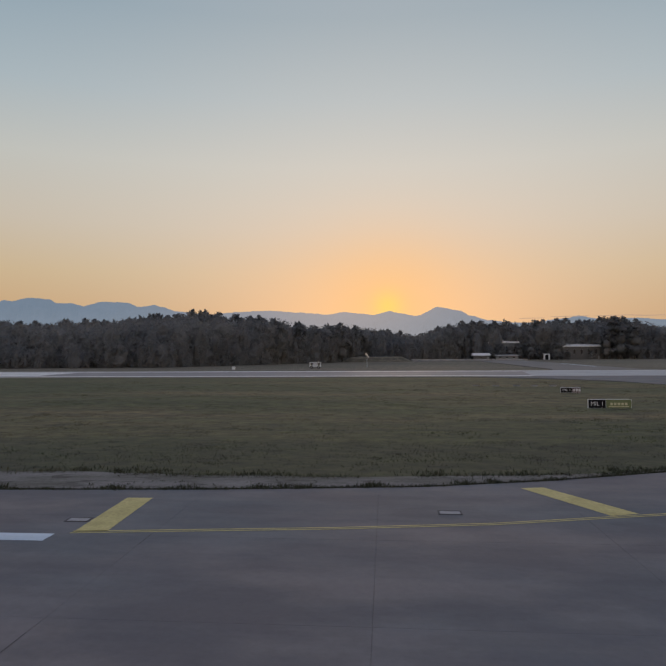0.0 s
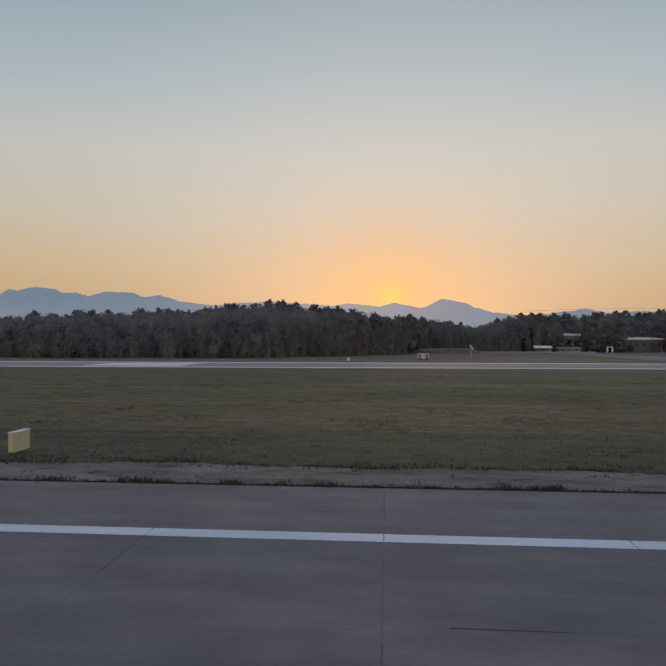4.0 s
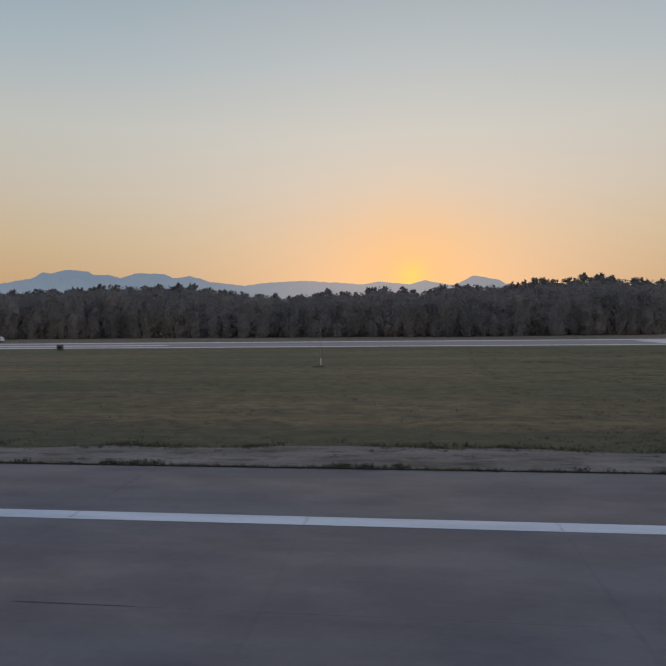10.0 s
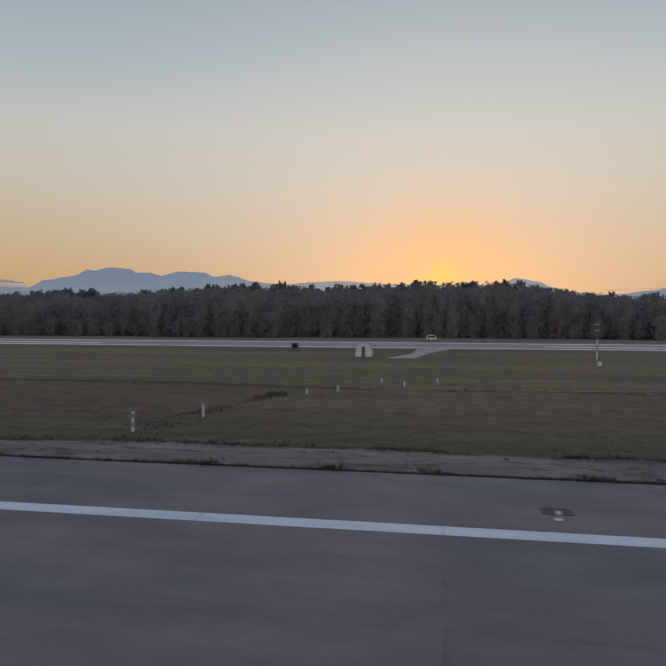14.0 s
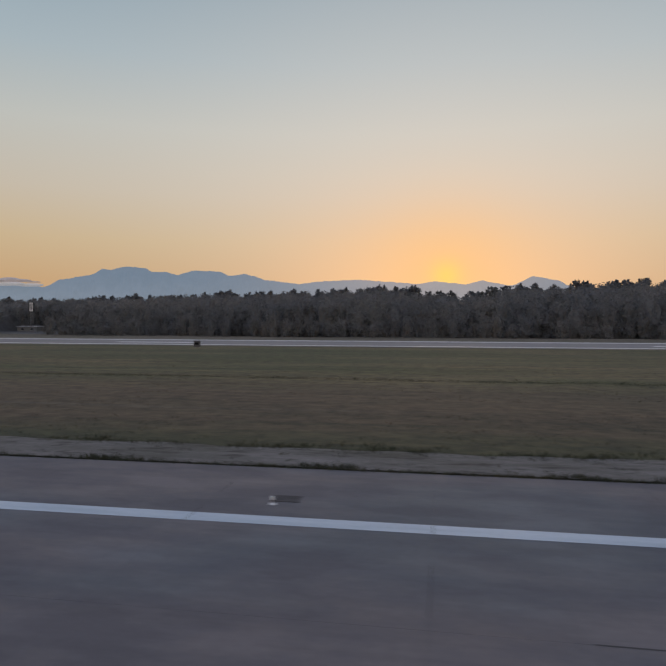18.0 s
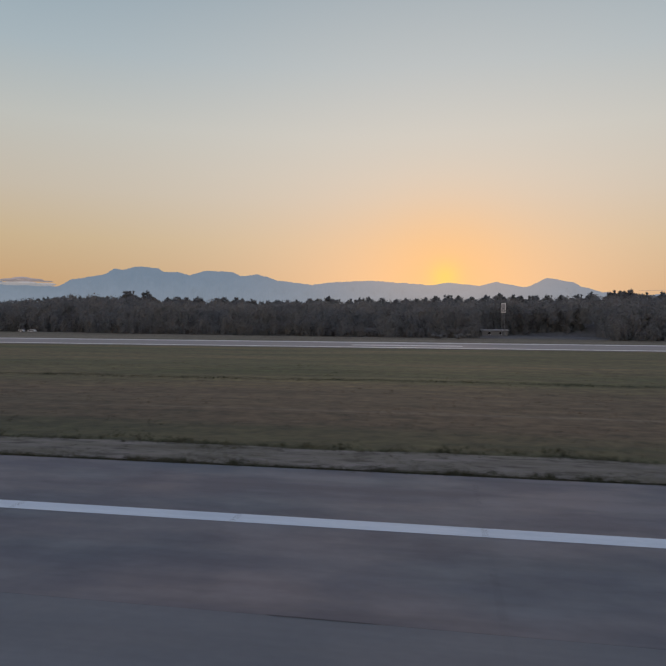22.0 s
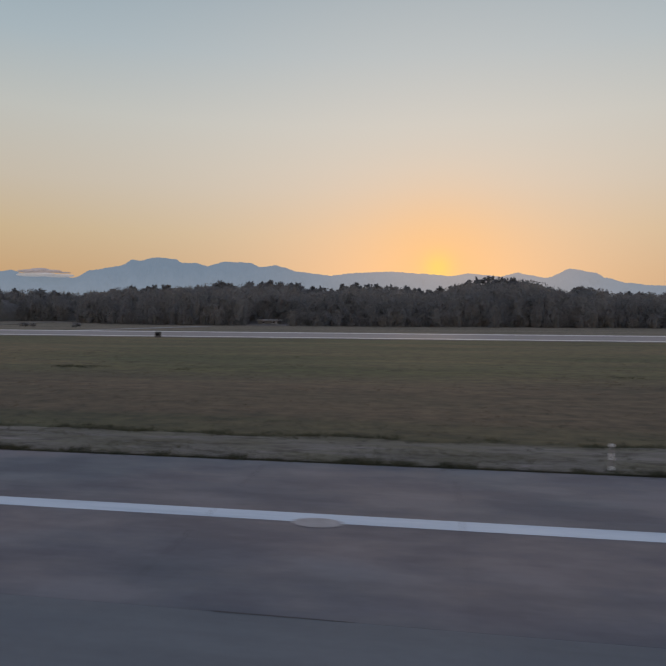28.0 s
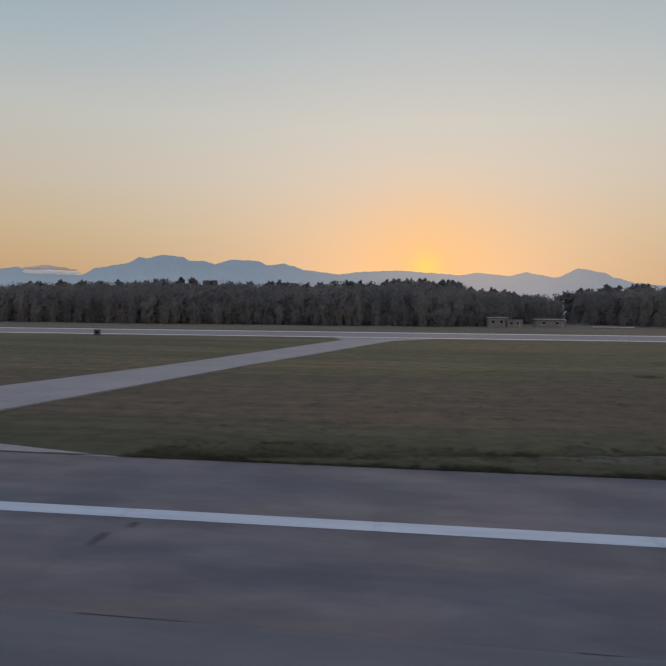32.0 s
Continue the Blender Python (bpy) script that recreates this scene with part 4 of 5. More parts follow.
def edge_crown(x, y, h, w, low, cards, size):
    """Crown of one tree within the wood: an uneven leafy body with needle tufts over the side that faces the field."""
    global off
    belly = rng.uniform(0.35, 0.55)

    def skin(a, u):
        z = low + (h - low) * u
        swell = np.sqrt(np.clip(1 - np.abs((u - belly) / (0.2 + np.where(u > belly, 0.8 - belly, belly + 0.1))) ** 2.6, 0.03, 1))
        lump = np.array([noise.noise(Vector((x + 1.2 * math.cos(q), z_ * 0.45, y + 1.2 * math.sin(q)))) + 0.6 * noise.noise(Vector((x + 2.6 * math.cos(q), z_ * 1.1, y + 2.6 * math.sin(q))))
                         for q, z_ in zip(a, z)])
        out = np.stack([0.45 * np.cos(a), np.sin(a) - 0.8, 0.1 + 0.9 * u ** 2], 1)
        return w * swell * (0.92 + 0.55 * lump), z + 0.35 * lump * u, out / np.linalg.norm(out, axis=1)[:, None]

    a = np.tile(np.linspace(math.pi - 0.3, 2 * math.pi + 0.3, RING), TIER)
    u = np.repeat(np.linspace(0.0, 0.97, TIER), RING)
    r, z, out = skin(a, u)
    WV.append(np.stack([x + 0.68 * r * np.cos(a), y + 0.68 * r * np.sin(a), low + 0.92 * (z - low)], 1))
    WF.extend((CORE_QUADS + off).tolist())
    off += RING * TIER
    u = rng.random(cards) ** 0.8
    a = rng.uniform(-0.35, math.pi + 0.35, cards) + math.pi
    r, z, out = skin(a, u)
    r = r * (0.74 + 0.38 * rng.random(cards))
    out = out + 0.42 * rng.normal(size=(cards, 3))
    out /= np.linalg.norm(out, axis=1)[:, None]
    v, f = leaf_cards(np.stack([x + r * np.cos(a), y + r * np.sin(a), z], 1), size * (0.5 + 0.8 * rng.random(cards)), rng, out)
    WV.append(v)
    WF.extend((f + off).tolist())
    off += len(v)


# rows of crowns from the edge of the wood up to its tall trees
for depth, gap_, lo, hi, cards, size in ((-0.02, 2.0, 0.2, 0.62, 230, 0.23), (0.05, 2.2, 0.5, 0.88, 380, 0.24), (0.14, 2.6, 0.62, 0.92, 260, 0.23), (0.27, 2.8, 0.76, 0.94, 280, 0.23), (0.5, 2.6, 0.84, 0.96, 250, 0.22), (0.8, 2.3, 0.86, 0.98, 250, 0.21)):
    x = -515.0
    while x < 400:
        y0, y1 = along(FRONT_Y, x), along(TALL_Y, x)
        y = y0 + 1.2 + (y1 - y0) * depth + rng.uniform(-0.8, 3.0)
        for a, b, c in CLEAR:
            if a - 2 < x < b + 2 and y < c + 1.5:
                y = c + 1.5 + rng.uniform(0, 1.5)
        if not in_gap(x, y, 4.4):
            h = wood_top(x) * y / y1 * rng.uniform(lo, hi)
            edge_crown(x, y, h, h * rng.uniform(0.17, 0.28) + 0.55, 0.0 if depth < 0.1 else h * 0.4, cards, size)
        x += gap_ * rng.uniform(0.7, 1.3)
# pines standing behind the gap
for i in range(52):
    x, y = -402 + 1.1 * i, 214 + 4 * (i % 4)
    if not in_gap(x, y, 4.0):
        edge_crown(x, y, wood_top(x) * rng.uniform(0.8, 0.95), 2.0, 1.0, 240, 0.28)
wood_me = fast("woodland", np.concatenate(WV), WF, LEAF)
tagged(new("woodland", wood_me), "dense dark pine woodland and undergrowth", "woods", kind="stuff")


# ---- grass and weeds ----
def blades(name, pts, hmin, hmax, per, spread, mat, label, cat):
    m_ = len(pts) * per
    c = np.repeat(pts, per, 0)[:, :3] + np.concatenate([rng.normal(0, spread, (m_, 2)), np.zeros((m_, 1))], 1)
    hh = rng.uniform(hmin, hmax, m_)
    a = rng.uniform(0, 6.283, m_)
    w = 0.008 + hh * 0.07
    side = np.stack([np.cos(a) * w, np.sin(a) * w, 0 * a], 1)
    tip = c + np.stack([rng.normal(0, 0.35, m_) * hh, rng.normal(0, 0.35, m_) * hh, hh], 1)
    v = np.stack([c - side, c + side, tip], 1).reshape(-1, 3)
    tagged(new(name, fast(name, v, np.arange(3 * m_).reshape(m_, 3), mat)), label, cat, kind="stuff")


def on_grass(x, y):
    if -311 < x - 0.13 * (y - 12) < -306 or -412 < x - 0.16 * (y - 12) < -398:
        return False
    if 117 < x < 120.3 and y < 23.5:
        return False
    return y > edge_y(x) + 0.1


pts = []
for _ in range(46000):
    x, y = rng.uniform(-470, 328), 14 + 30 * rng.random() ** 1.8
    if on_grass(x, y) and wob(x, y * 2, 6, 2.0) + 0.4 * wob(x, y, 1.5, 4.0) > -0.15:
        pts.append((x, y, ground_z(x, y) - 0.01))
blades("grass_tufts", np.array(pts), 0.025, 0.07, 6, 0.16, BLADE, "short dry grass tufts on the airfield", "grass")
pts = []
for _ in range(21000):
    x = rng.uniform(-470, 322)
    if wob(x, 0, 3.0, 8.0) + 0.6 * wob(x, 0, 0.8, 9.0) > -0.75:
        y = edge_y(x) + 0.03 + abs(rng.normal(0, 0.06))
        if on_grass(x, y + 0.1):
            pts.append((x, y, -0.02))
for _ in range(12000):
    x, y = rng.uniform(-470, 318), 12.2 + 2.2 * rng.random()
    if on_grass(x, y) and wob(x, y * 3, 0.9, 5.0) > 0.22:
        pts.append((x, y, -0.02))
blades("verge_weeds", np.array(pts), 0.02, 0.085, 8, 0.05, WEED, "dark weeds growing along the pavement edge", "weeds")
# taller clumps here and there against the edge, and the dark fringe where the grass begins
pts = []
for _ in range(26000):
    x = rng.uniform(-470, 318)
    if wob(x, 0, 1.6, 14.0) + 0.5 * wob(x, 0, 0.5, 15.0) > 0.1:
        y = edge_y(x) + 0.1 + abs(rng.normal(0, 0.12))
        if on_grass(x, y + 0.1):
            pts.append((x, y, -0.02))
blades("edge_clumps", np.array(pts), 0.03, 0.12, 9, 0.08, WEED, "dark weed clumps against the pavement edge", "weeds")
pts = []
for _ in range(26000):
    x = rng.uniform(-470, 318)
    y = verge_edge(x) - 0.2 + abs(rng.normal(0, 0.4))
    if on_grass(x, y) and wob(x, y * 2, 2.2, 41.0) + 0.5 * wob(x, y, 0.6, 42.0) > -0.1 + 0.35 * (y - verge_edge(x)):
        pts.append((x, y, -0.05))
blades("verge_tufts", np.array(pts), 0.03, 0.11, 8, 0.12, WEED, "dark grass tufts fringing the gravel verge", "weeds")
# rough uncut grass in clumps over the eastern field
pts = []
for _ in range(30000):
    x, y = rng.uniform(225, 330), 13.4 + 48 * rng.random() ** 1.5
    if on_grass(x, y) and y > verge_edge(x) - 0.1 and wob(x * 0.7, y * 1.5, 2.4, 81.0) + 0.7 * wob(x, y * 1.4, 0.8, 82.0) > 0.08:
        pts.append((x, y, ground_z(x, y) - 0.02))
blades("rough_grass", np.array(pts), 0.02, 0.075, 12, 0.2, BLADE, "rough uncut clumps of dry grass", "grass")
pts = [p for p in pts if wob(p[0], p[1], 1.1, 83.0) > 0.42]
blades("dark_tussocks", np.array(pts), 0.02, 0.07, 16, 0.16, WEED, "dark tussocks among the dry grass", "grass")
# line of taller grass where the mowing ends
pts = []
for _ in range(24000):
    x = rng.uniform(-470, 176)
    if wob(x, 0, 18, 31.0) + 0.5 * wob(x, 0, 4, 32.0) > (-0.5 if x > 40 else -0.25 if x > -200 else 0.15):
        y = 28.0 + 3.6 * min(1.0, max(0.0, (150 - x) / 90)) + 0.7 * wob(x, 0, 40, 33.0) + rng.normal(0, 0.35)
        if on_grass(x, y):
            pts.append((x, y, ground_z(x, y) - 0.02))
blades("mowing_line", np.array(pts), 0.03, 0.09, 5, 0.14, WEED, "dark line of taller grass at the mowing edge", "grass")
# low weeds grown over the gravel along the western stretch
pts = []
for _ in range(60000):
    x, y = rng.uniform(-470, -30), EDGE + 0.1 + 1.9 * rng.random()
    if on_grass(x, y) and wob(x, y * 2.5, 2.6, 21.0) + 0.5 * wob(x, y * 2, 0.7, 22.0) > -0.5 + 0.5 * (y - EDGE - 0.9) + (min(0.6, max(0, (x + 215) / 250)) if x > -215 else 0.4 * min(1.0, max(0.0, (x + 300) / 20))):
        pts.append((x, y, -0.02))
for _ in range(500):
    f = rng.random()
    pts.append((117.05 + 1.7 * f ** 1.4 + rng.normal(0, 0.04), 14.4 + 8 * f, -0.03))
blades("verge_growth", np.array(pts), 0.012, 0.07, 6, 0.12, VERGEBLADE, "olive weeds grown over the gravel verge", "weeds")
pts = []
for _ in range(20000):
    x, y = rng.uniform(-470, -298), EDGE + 0.08 + abs(rng.normal(0, 0.42))
    if on_grass(x, y) and wob(x, y * 2, 3.0, 61.0) > -0.45 + 0.9 * (y - EDGE - 0.7):
        pts.append((x, y, -0.02))
blades("edge_grass", np.array(pts), 0.015, 0.06, 6, 0.1, VERGEBLADE, "olive grass growing thick along the pavement edge", "grass")
pts = []
for _ in range(9000):
    x, y = rng.uniform(-385, -330), rng.uniform(14.2, 19.5)
    if on_grass(x, y) and wob(x, y * 2.2, 3.4, 71.0) + 0.5 * wob(x, y * 2, 0.9, 72.0) > -0.12 + 0.14 * abs(y - 15.8):
        pts.append((x, y, ground_z(x, y) - 0.02))
blades("field_tufts", np.array(pts), 0.05, 0.15, 7, 0.14, BLADE, "dark green grass tufts beside the gravel verge", "grass")


# ---- things beside the runway ----
def copies(ob, places):
    for x, y, a in places:
        copy_thing(ob, pose(x, y, 0, 0, 0, a))


def edge_light(x, y):
    t = thing("edge_light", "small white elevated runway edge light on a thin stem", "runway light", (x, y, 0), group="runway edge lights")
    part("base_plate", Geo().turned((0, 0, 0), [(0.06, 0.0), (0.06, 0.01), (0.02, 0.016)], 12), PALE, t)
    part("stem", Geo().tube((0, 0, 0.015), (0, 0, 0.075), 0.013), STEEL, t)
    lamp = part("lamp_head", Geo().turned((0, 0, 0.07), [(0.02, 0), (0.036, 0.012), (0.036, 0.026)], 12), PALE, t)
    part("lens", Geo().turned((0, 0, 0.098), [(0.032, 0), (0.032, 0.014), (0.022, 0.03), (0.006, 0.036)], 12), LENSGLASS, lamp, "clear glass lens", True)
    return t


light = edge_light(276.8, 9.62)
copies(light, [(x, 9.62, 0) for x in ( 244.43, 213.3, 182.14, 153.1, 90.66, 59.4, 28.6, -2.47, -33.0, -63.2, -94.6, -126.35, -157.7, -189.0, -220.4, -251.7, -283.6, -314.4, -345.1, -376.3)])


def cover(x, y, w, d, lid=None):
    t = thing("manhole_cover", "dark iron cable pit cover set in the concrete", "manhole cover", (x, y, 0), group="cable pit covers")
    part("frame", Geo().box(-w / 2, w / 2, -d / 2, -d / 2 + 0.03, 0.001, 0.012).box(-w / 2, w / 2, d / 2 - 0.03, d / 2, 0.001, 0.012)
         .box(-w / 2, -w / 2 + 0.03, -d / 2 + 0.03, d / 2 - 0.03, 0.001, 0.012).box(w / 2 - 0.03, w / 2, -d / 2 + 0.03, d / 2 - 0.03, 0.001, 0.012), IRON, t)
    part("lid", Geo().box(-w / 2 + 0.032, w / 2 - 0.032, -d / 2 + 0.032, d / 2 - 0.032, 0.001, 0.008), lid or LIDIRON, t)
    return t


pit = cover(244.62, 9.98, 0.46, 0.34)
for x, y in ((183.1, 9.96), (59.55, 9.94), (7.2, 9.96), (121.36, 9.96), (28.9, 9.98), (-32.8, 9.92), (-126.1, 9.86), (-344.8, 9.95), (-314.2, 9.95), (181.9, 10.02), (153.15, 10.03)):
    copy_thing(pit, pose(x, y, 0))
for x, y in ((306.65, 10.7), (300.2, 9.85)):
    cover(x, y, 0.42, 0.26, TAXIWAY)


def letters(name, body, size, at, turn, mat, parent, depth=0.004):
    """Raised letters in the built-in font, standing upright and facing the runway."""
    cu = bpy.data.curves.new(name, "FONT")
    cu.body, cu.size, cu.extrude, cu.align_x, cu.align_y = body, size, depth, "CENTER", "CENTER"
    tmp = bpy.data.objects.new(name, cu)
    me = bpy.data.meshes.new_from_object(tmp)
    bpy.data.objects.remove(tmp)
    me.materials.clear()
    me.materials.append(mat)
    ob = new(name, me)
    ob.parent = parent
    ob.matrix_basis = pose(at[0], at[1], at[2], 90, 0, turn)
    return ob


def guide_sign(x, y, w, h, split, label, second):
    t = thing("taxiway_sign", label, "airfield sign", (x, y, -0.13), 0, "taxiway signs")
    for px in (-w * 0.4, 0, w * 0.4):
        part("leg", Geo().tube((px, 0.05, 0), (px, 0.05, 0.1), 0.018), GREY, t)
    part("housing", Geo().box(-w / 2, w / 2, 0, 0.11, 0.07, 0.07 + h, 0.012), PALE, t, "pale metal housing")
    a = -w / 2 + 0.02
    b = -w / 2 + w * split
    black = part("black_panel", Geo().box(a, b - 0.01, -0.008, 0.004, 0.09, 0.05 + h), BLACK, t, "black panel with white writing")
    letters("writing", "MIL 1", h * 0.62, ((a + b) / 2, -0.012, 0.07 + h * 0.5), 0, PALE, black)
    if second == "yellow":
        p = part("yellow_panel", Geo().box(b + 0.01, w / 2 - 0.02, -0.008, 0.004, 0.09, 0.05 + h), SHADED_YELLOW, t, "yellow panel in a shaded olive tone with unreadable marks")
        c = (b + w / 2) / 2
        for i in range(5):
            part("mark", Geo().box(c - 0.42 + i * 0.18, c - 0.3 + i * 0.18, -0.014, -0.008, 0.07 + h * 0.35, 0.07 + h * 0.62), SIGNYELLOW, p)
        part("mark", Geo().box(c - 0.5, c + 0.5, -0.014, -0.008, 0.07 + h * 0.18, 0.07 + h * 0.26), SIGNYELLOW, p)
    else:
        p = part("red_panel", Geo().box(b + 0.01, w / 2 - 0.02, -0.008, 0.004, 0.09, 0.05 + h), MAROON, t, "dark red panel with unreadable marks")
        for i in range(3):
            part("mark", Geo().box(b + 0.07 + i * 0.17, b + 0.19 + i * 0.17, -0.014, -0.008, 0.07 + h * 0.25, 0.07 + h * 0.75), PALE, p)


guide_sign(316.79, 32.2, 2.13, 0.46, 0.41, "low black and yellow taxiway sign standing in grass", "yellow")
guide_sign(318.25, 44.1, 1.36, 0.38, 0.58, "low dark red and black taxiway sign standing in grass", "red")

t = thing("runway_sign", "pale yellow boxy runway sign seen edge-on beside the verge", "airfield sign", (277.62, 15.2, -0.08))
part("housing", Geo().box(0, 0.16, 0, 0.75, 0.09, 0.6, 0.015), SIGNYELLOW, t)
part("top_cap", Geo().box(-0.01, 0.17, -0.01, 0.76, 0.595, 0.62, 0.006), PALE, t)
face = part("face_panel", Geo().box(-0.012, 0.002, 0.05, 0.7, 0.13, 0.56), SIGNYELLOW, t, "faded yellow face with dark marks")
for y0, y1, z0, z1 in ((0.2, 0.3, 0.25, 0.45), (0.36, 0.42, 0.22, 0.47), (0.5, 0.58, 0.28, 0.42)):
    part("mark", Geo().box(-0.018, -0.012, y0, y1, z0, z1), GREY, face)
for y in (0.12, 0.63):
    part("leg", Geo().tube((0.08, y, 0), (0.08, y, 0.1), 0.02), GREY, t)


def papi(x, y, turn):
    t = thing("approach_light_unit", "low box-shaped approach light unit on thin legs", "approach light", (x, y, -0.01), turn, "approach light units")
    part("housing", Geo().prism([(-0.16, 0.17), (0.2, 0.17), (0.2, 0.3), (-0.22, 0.3)], "x", -0.185, 0.185), BLACK, t, "dark sloping housing")
    part("lid", Geo().box(-0.195, 0.195, -0.16, 0.22, 0.302, 0.32, 0.006), BLACK, t)
    part("rim", Geo().box(-0.2, 0.2, -0.24, -0.165, 0.302, 0.33, 0.006), PALE, t, "pale front rim")
    for px in (-0.1, 0.1):
        part("lens", Geo().turned((px, -0.2, 0.235), [(0.025, -0.02), (0.03, 0), (0.025, 0.02)], 10), LENSGLASS, t)
    for px in (-0.15, 0.15):
        for py in (-0.1, 0.15):
            part("leg", Geo().tube((px, py, 0), (px, py, 0.18), 0.014, n=6), STEEL, t)
    return t


unit = papi(118.0, 14.3, 0)
copies(unit, [(118.5, 17.55, 0), (119.02, 20.6, 0), (119.45, 23.8, 0)])


# striped equipment hut and its mast
t = thing("equipment_hut", "small striped maroon and white equipment hut with flat roof", "hut", (172.35, 39.6, -0.06))
t.scale = (0.92, 1.0, 1.0)
part("plinth", Geo().box(-1.2, 1.2, -0.02, 1.5, 0, 0.06), TAXIWAY, t)
for i in range(5):
    w0, w1 = (-1.14, -0.62, -0.1, 0.4, 0.94, 1.14)[i:i + 2]
    part("wall_panel", Geo().box(w0, w1 - 0.008, 0, 0.05, 0.06, 1.33), (HUTWHITE, MAROON, HUTWHITE, MAROON, HUTWHITE)[i], t, ("white wall panel", "maroon wall panel")[i % 2])
part("wall", Geo().box(-1.14, -1.09, 0.052, 1.4, 0.06, 1.33).box(1.09, 1.138, 0.052, 1.4, 0.06, 1.33).box(-1.088, 1.088, 1.35, 1.4, 0.06, 1.33), HUTWHITE, t)
part("roof", Geo().box(-1.2, 1.2, -0.06, 1.46, 1.332, 1.4, 0.012), GREY, t)
vent = part("vent", Geo().box(0.02, 0.26, -0.03, -0.002, 0.1, 0.3, 0.005), BLACK, t, "dark vent grille")
for i in range(4):
    part("slat", Geo().box(0.03, 0.25, -0.045, -0.031, 0.125 + i * 0.045, 0.145 + i * 0.045), GREY, vent)

t = thing("whip_antenna", "thin white whip antenna pole beside the hut", "antenna", (173.06, 39.2, -0.06))
part("pole", Geo().tube((0, 0, 0), (0, 0, 1.6), 0.028, 0.024), PALE, t)
part("whip", Geo().tube((0, 0, 1.6), (0, 0, 3.0), 0.018, 0.006), PALE, t)

t = thing("lattice_mast", "red and white lattice radio mast standing in grass", "mast", (174.1, 40.8, -0.06))
part("footing", Geo().box(-0.42, 0.42, -0.42, 0.42, 0, 0.12, 0.02), TAXIWAY, t)
MASTH = 7.65
legs = [(0.33 * math.cos(a), 0.33 * math.sin(a)) for a in (radians(-150), radians(-30), radians(90))]
bands = [(0.12, 2.45, STEEL), (2.45, 3.9, PALE), (3.9, 5.3, PALE), (5.3, 6.5, RED), (6.5, MASTH, RED)]
for z0, z1, mt_ in bands:
    for lx, ly in legs:
        part("leg", Geo().tube((lx, ly, z0), (lx, ly, z1), 0.034, n=6), mt_, t)
    k = max(2, round((z1 - z0) / 0.42))
    for j in range(k):
        za, zb = z0 + (z1 - z0) * j / k, z0 + (z1 - z0) * (j + 1) / k
        for q in range(3):
            (ax, ay), (bx, by) = legs[q], legs[(q + 1) % 3]
            if j % 2:
                (ax, ay), (bx, by) = (bx, by), (ax, ay)
            part("brace", Geo().tube((ax, ay, za), (bx, by, zb), 0.018, n=5), mt_, t)
    for q in range(3):
        part("ring_bar", Geo().tube((*legs[q], z1), (*legs[(q + 1) % 3], z1), 0.015, n=5), mt_, t)
part("cable_duct", Geo().tube((0.02, 0.0, 0.12), (0.02, 0.0, MASTH - 0.3), 0.035), STEEL, t, "pale vertical cable duct")
part("whip", Geo().tube((legs[0][0], legs[0][1], MASTH - 0.6), (legs[0][0], legs[0][1], MASTH + 1.0), 0.012, 0.004, 6), GREY, t)
part("obstruction_lamp", Geo().turned((0, 0.05, MASTH), [(0.03, 0), (0.04, 0.08), (0.03, 0.17), (0.008, 0.2)], 10), RED, t)
part("side_rail", Geo().tube((0.36, -0.1, 5.0), (0.36, -0.1, 7.0), 0.015, n=6), GREY, t)
for z in (2.15, 4.36, 6.53):
    box_ = part("side_unit", Geo().box(0.42, 0.68, -0.22, 0.02, z - 0.09, z + 0.09, 0.02), PALE if z < 6 else GREY, t, "pale box antenna on a short arm")
    part("arm", Geo().tube((0.2, -0.1, z), (0.43, -0.1, z), 0.018, n=6), STEEL, box_)

# arched shelter
t = thing("arched_shelter", "small white arched metal shelter with dark door", "shelter", (145.05, 53.6, -0.1))
t.scale = (0.8, 1.0, 1.0)
arch = [(0.88 * math.cos(a), 0.05 + 1.15 * math.sin(a) ** 0.8) for a in [math.pi * i / 14 for i in range(15)]]
part("shell", Geo().prism(arch, "y", 0.04, 1.6), PALE, t)
for y in (0.3, 0.75, 1.2):
    part("rib", Geo().prism([(0.9 * math.cos(a), 0.05 + 1.18 * math.sin(a) ** 0.8) for a in [math.pi * i / 14 for i in range(15)]], "y", y, y + 0.05), IRON, t)
part("front_wall", Geo().prism([(u * 0.985, z) for u, z in arch], "y", 0.0, 0.039), PALE, t)
d = part("door", Geo().box(-0.2, 0.16, -0.02, -0.002, 0.06, 0.92, 0.006), IRON, t, "dark grey door")
part("handle", Geo().box(0.1, 0.13, -0.04, -0.02, 0.45, 0.5), STEEL, d)
part("vent_cap", Geo().turned((-0.05, 0.4, 1.19), [(0.05, 0), (0.05, 0.06), (0.08, 0.07), (0.02, 0.11)], 10), GREY, t)

# wind sensor pole
t = thing("wind_sensor_pole", "slim banded wind sensor pole with white lamp box", "sensor pole", (161.0, 41.1, -0.06))
for z0, z1, mt_ in ((0, 0.75, GREY), (0.75, 1.2, PALE), (1.2, 1.65, GREY), (1.65, 1.95, PALE)):
    part("pole_section", Geo().tube((0, 0, z0), (0, 0, z1), 0.055 if z0 == 0 else 0.045), mt_, t)
part("top_rod", Geo().tube((0, 0, 1.95), (0, 0, 2.85), 0.014, 0.01, 6), GREY, t)
for px, z in ((-0.16, 2.45), (0.0, 2.82), (-0.16, 2.82), (0.0, 2.45)):
    part("sensor_cup", Geo().turned((px + 0.05, 0, z), [(0.02, 0), (0.05, 0.05), (0.05, 0.1)], 8), PALE, t)
part("cross_arm", Geo().tube((-0.14, 0, 2.45), (0.06, 0, 2.45), 0.01, n=6), GREY, t)
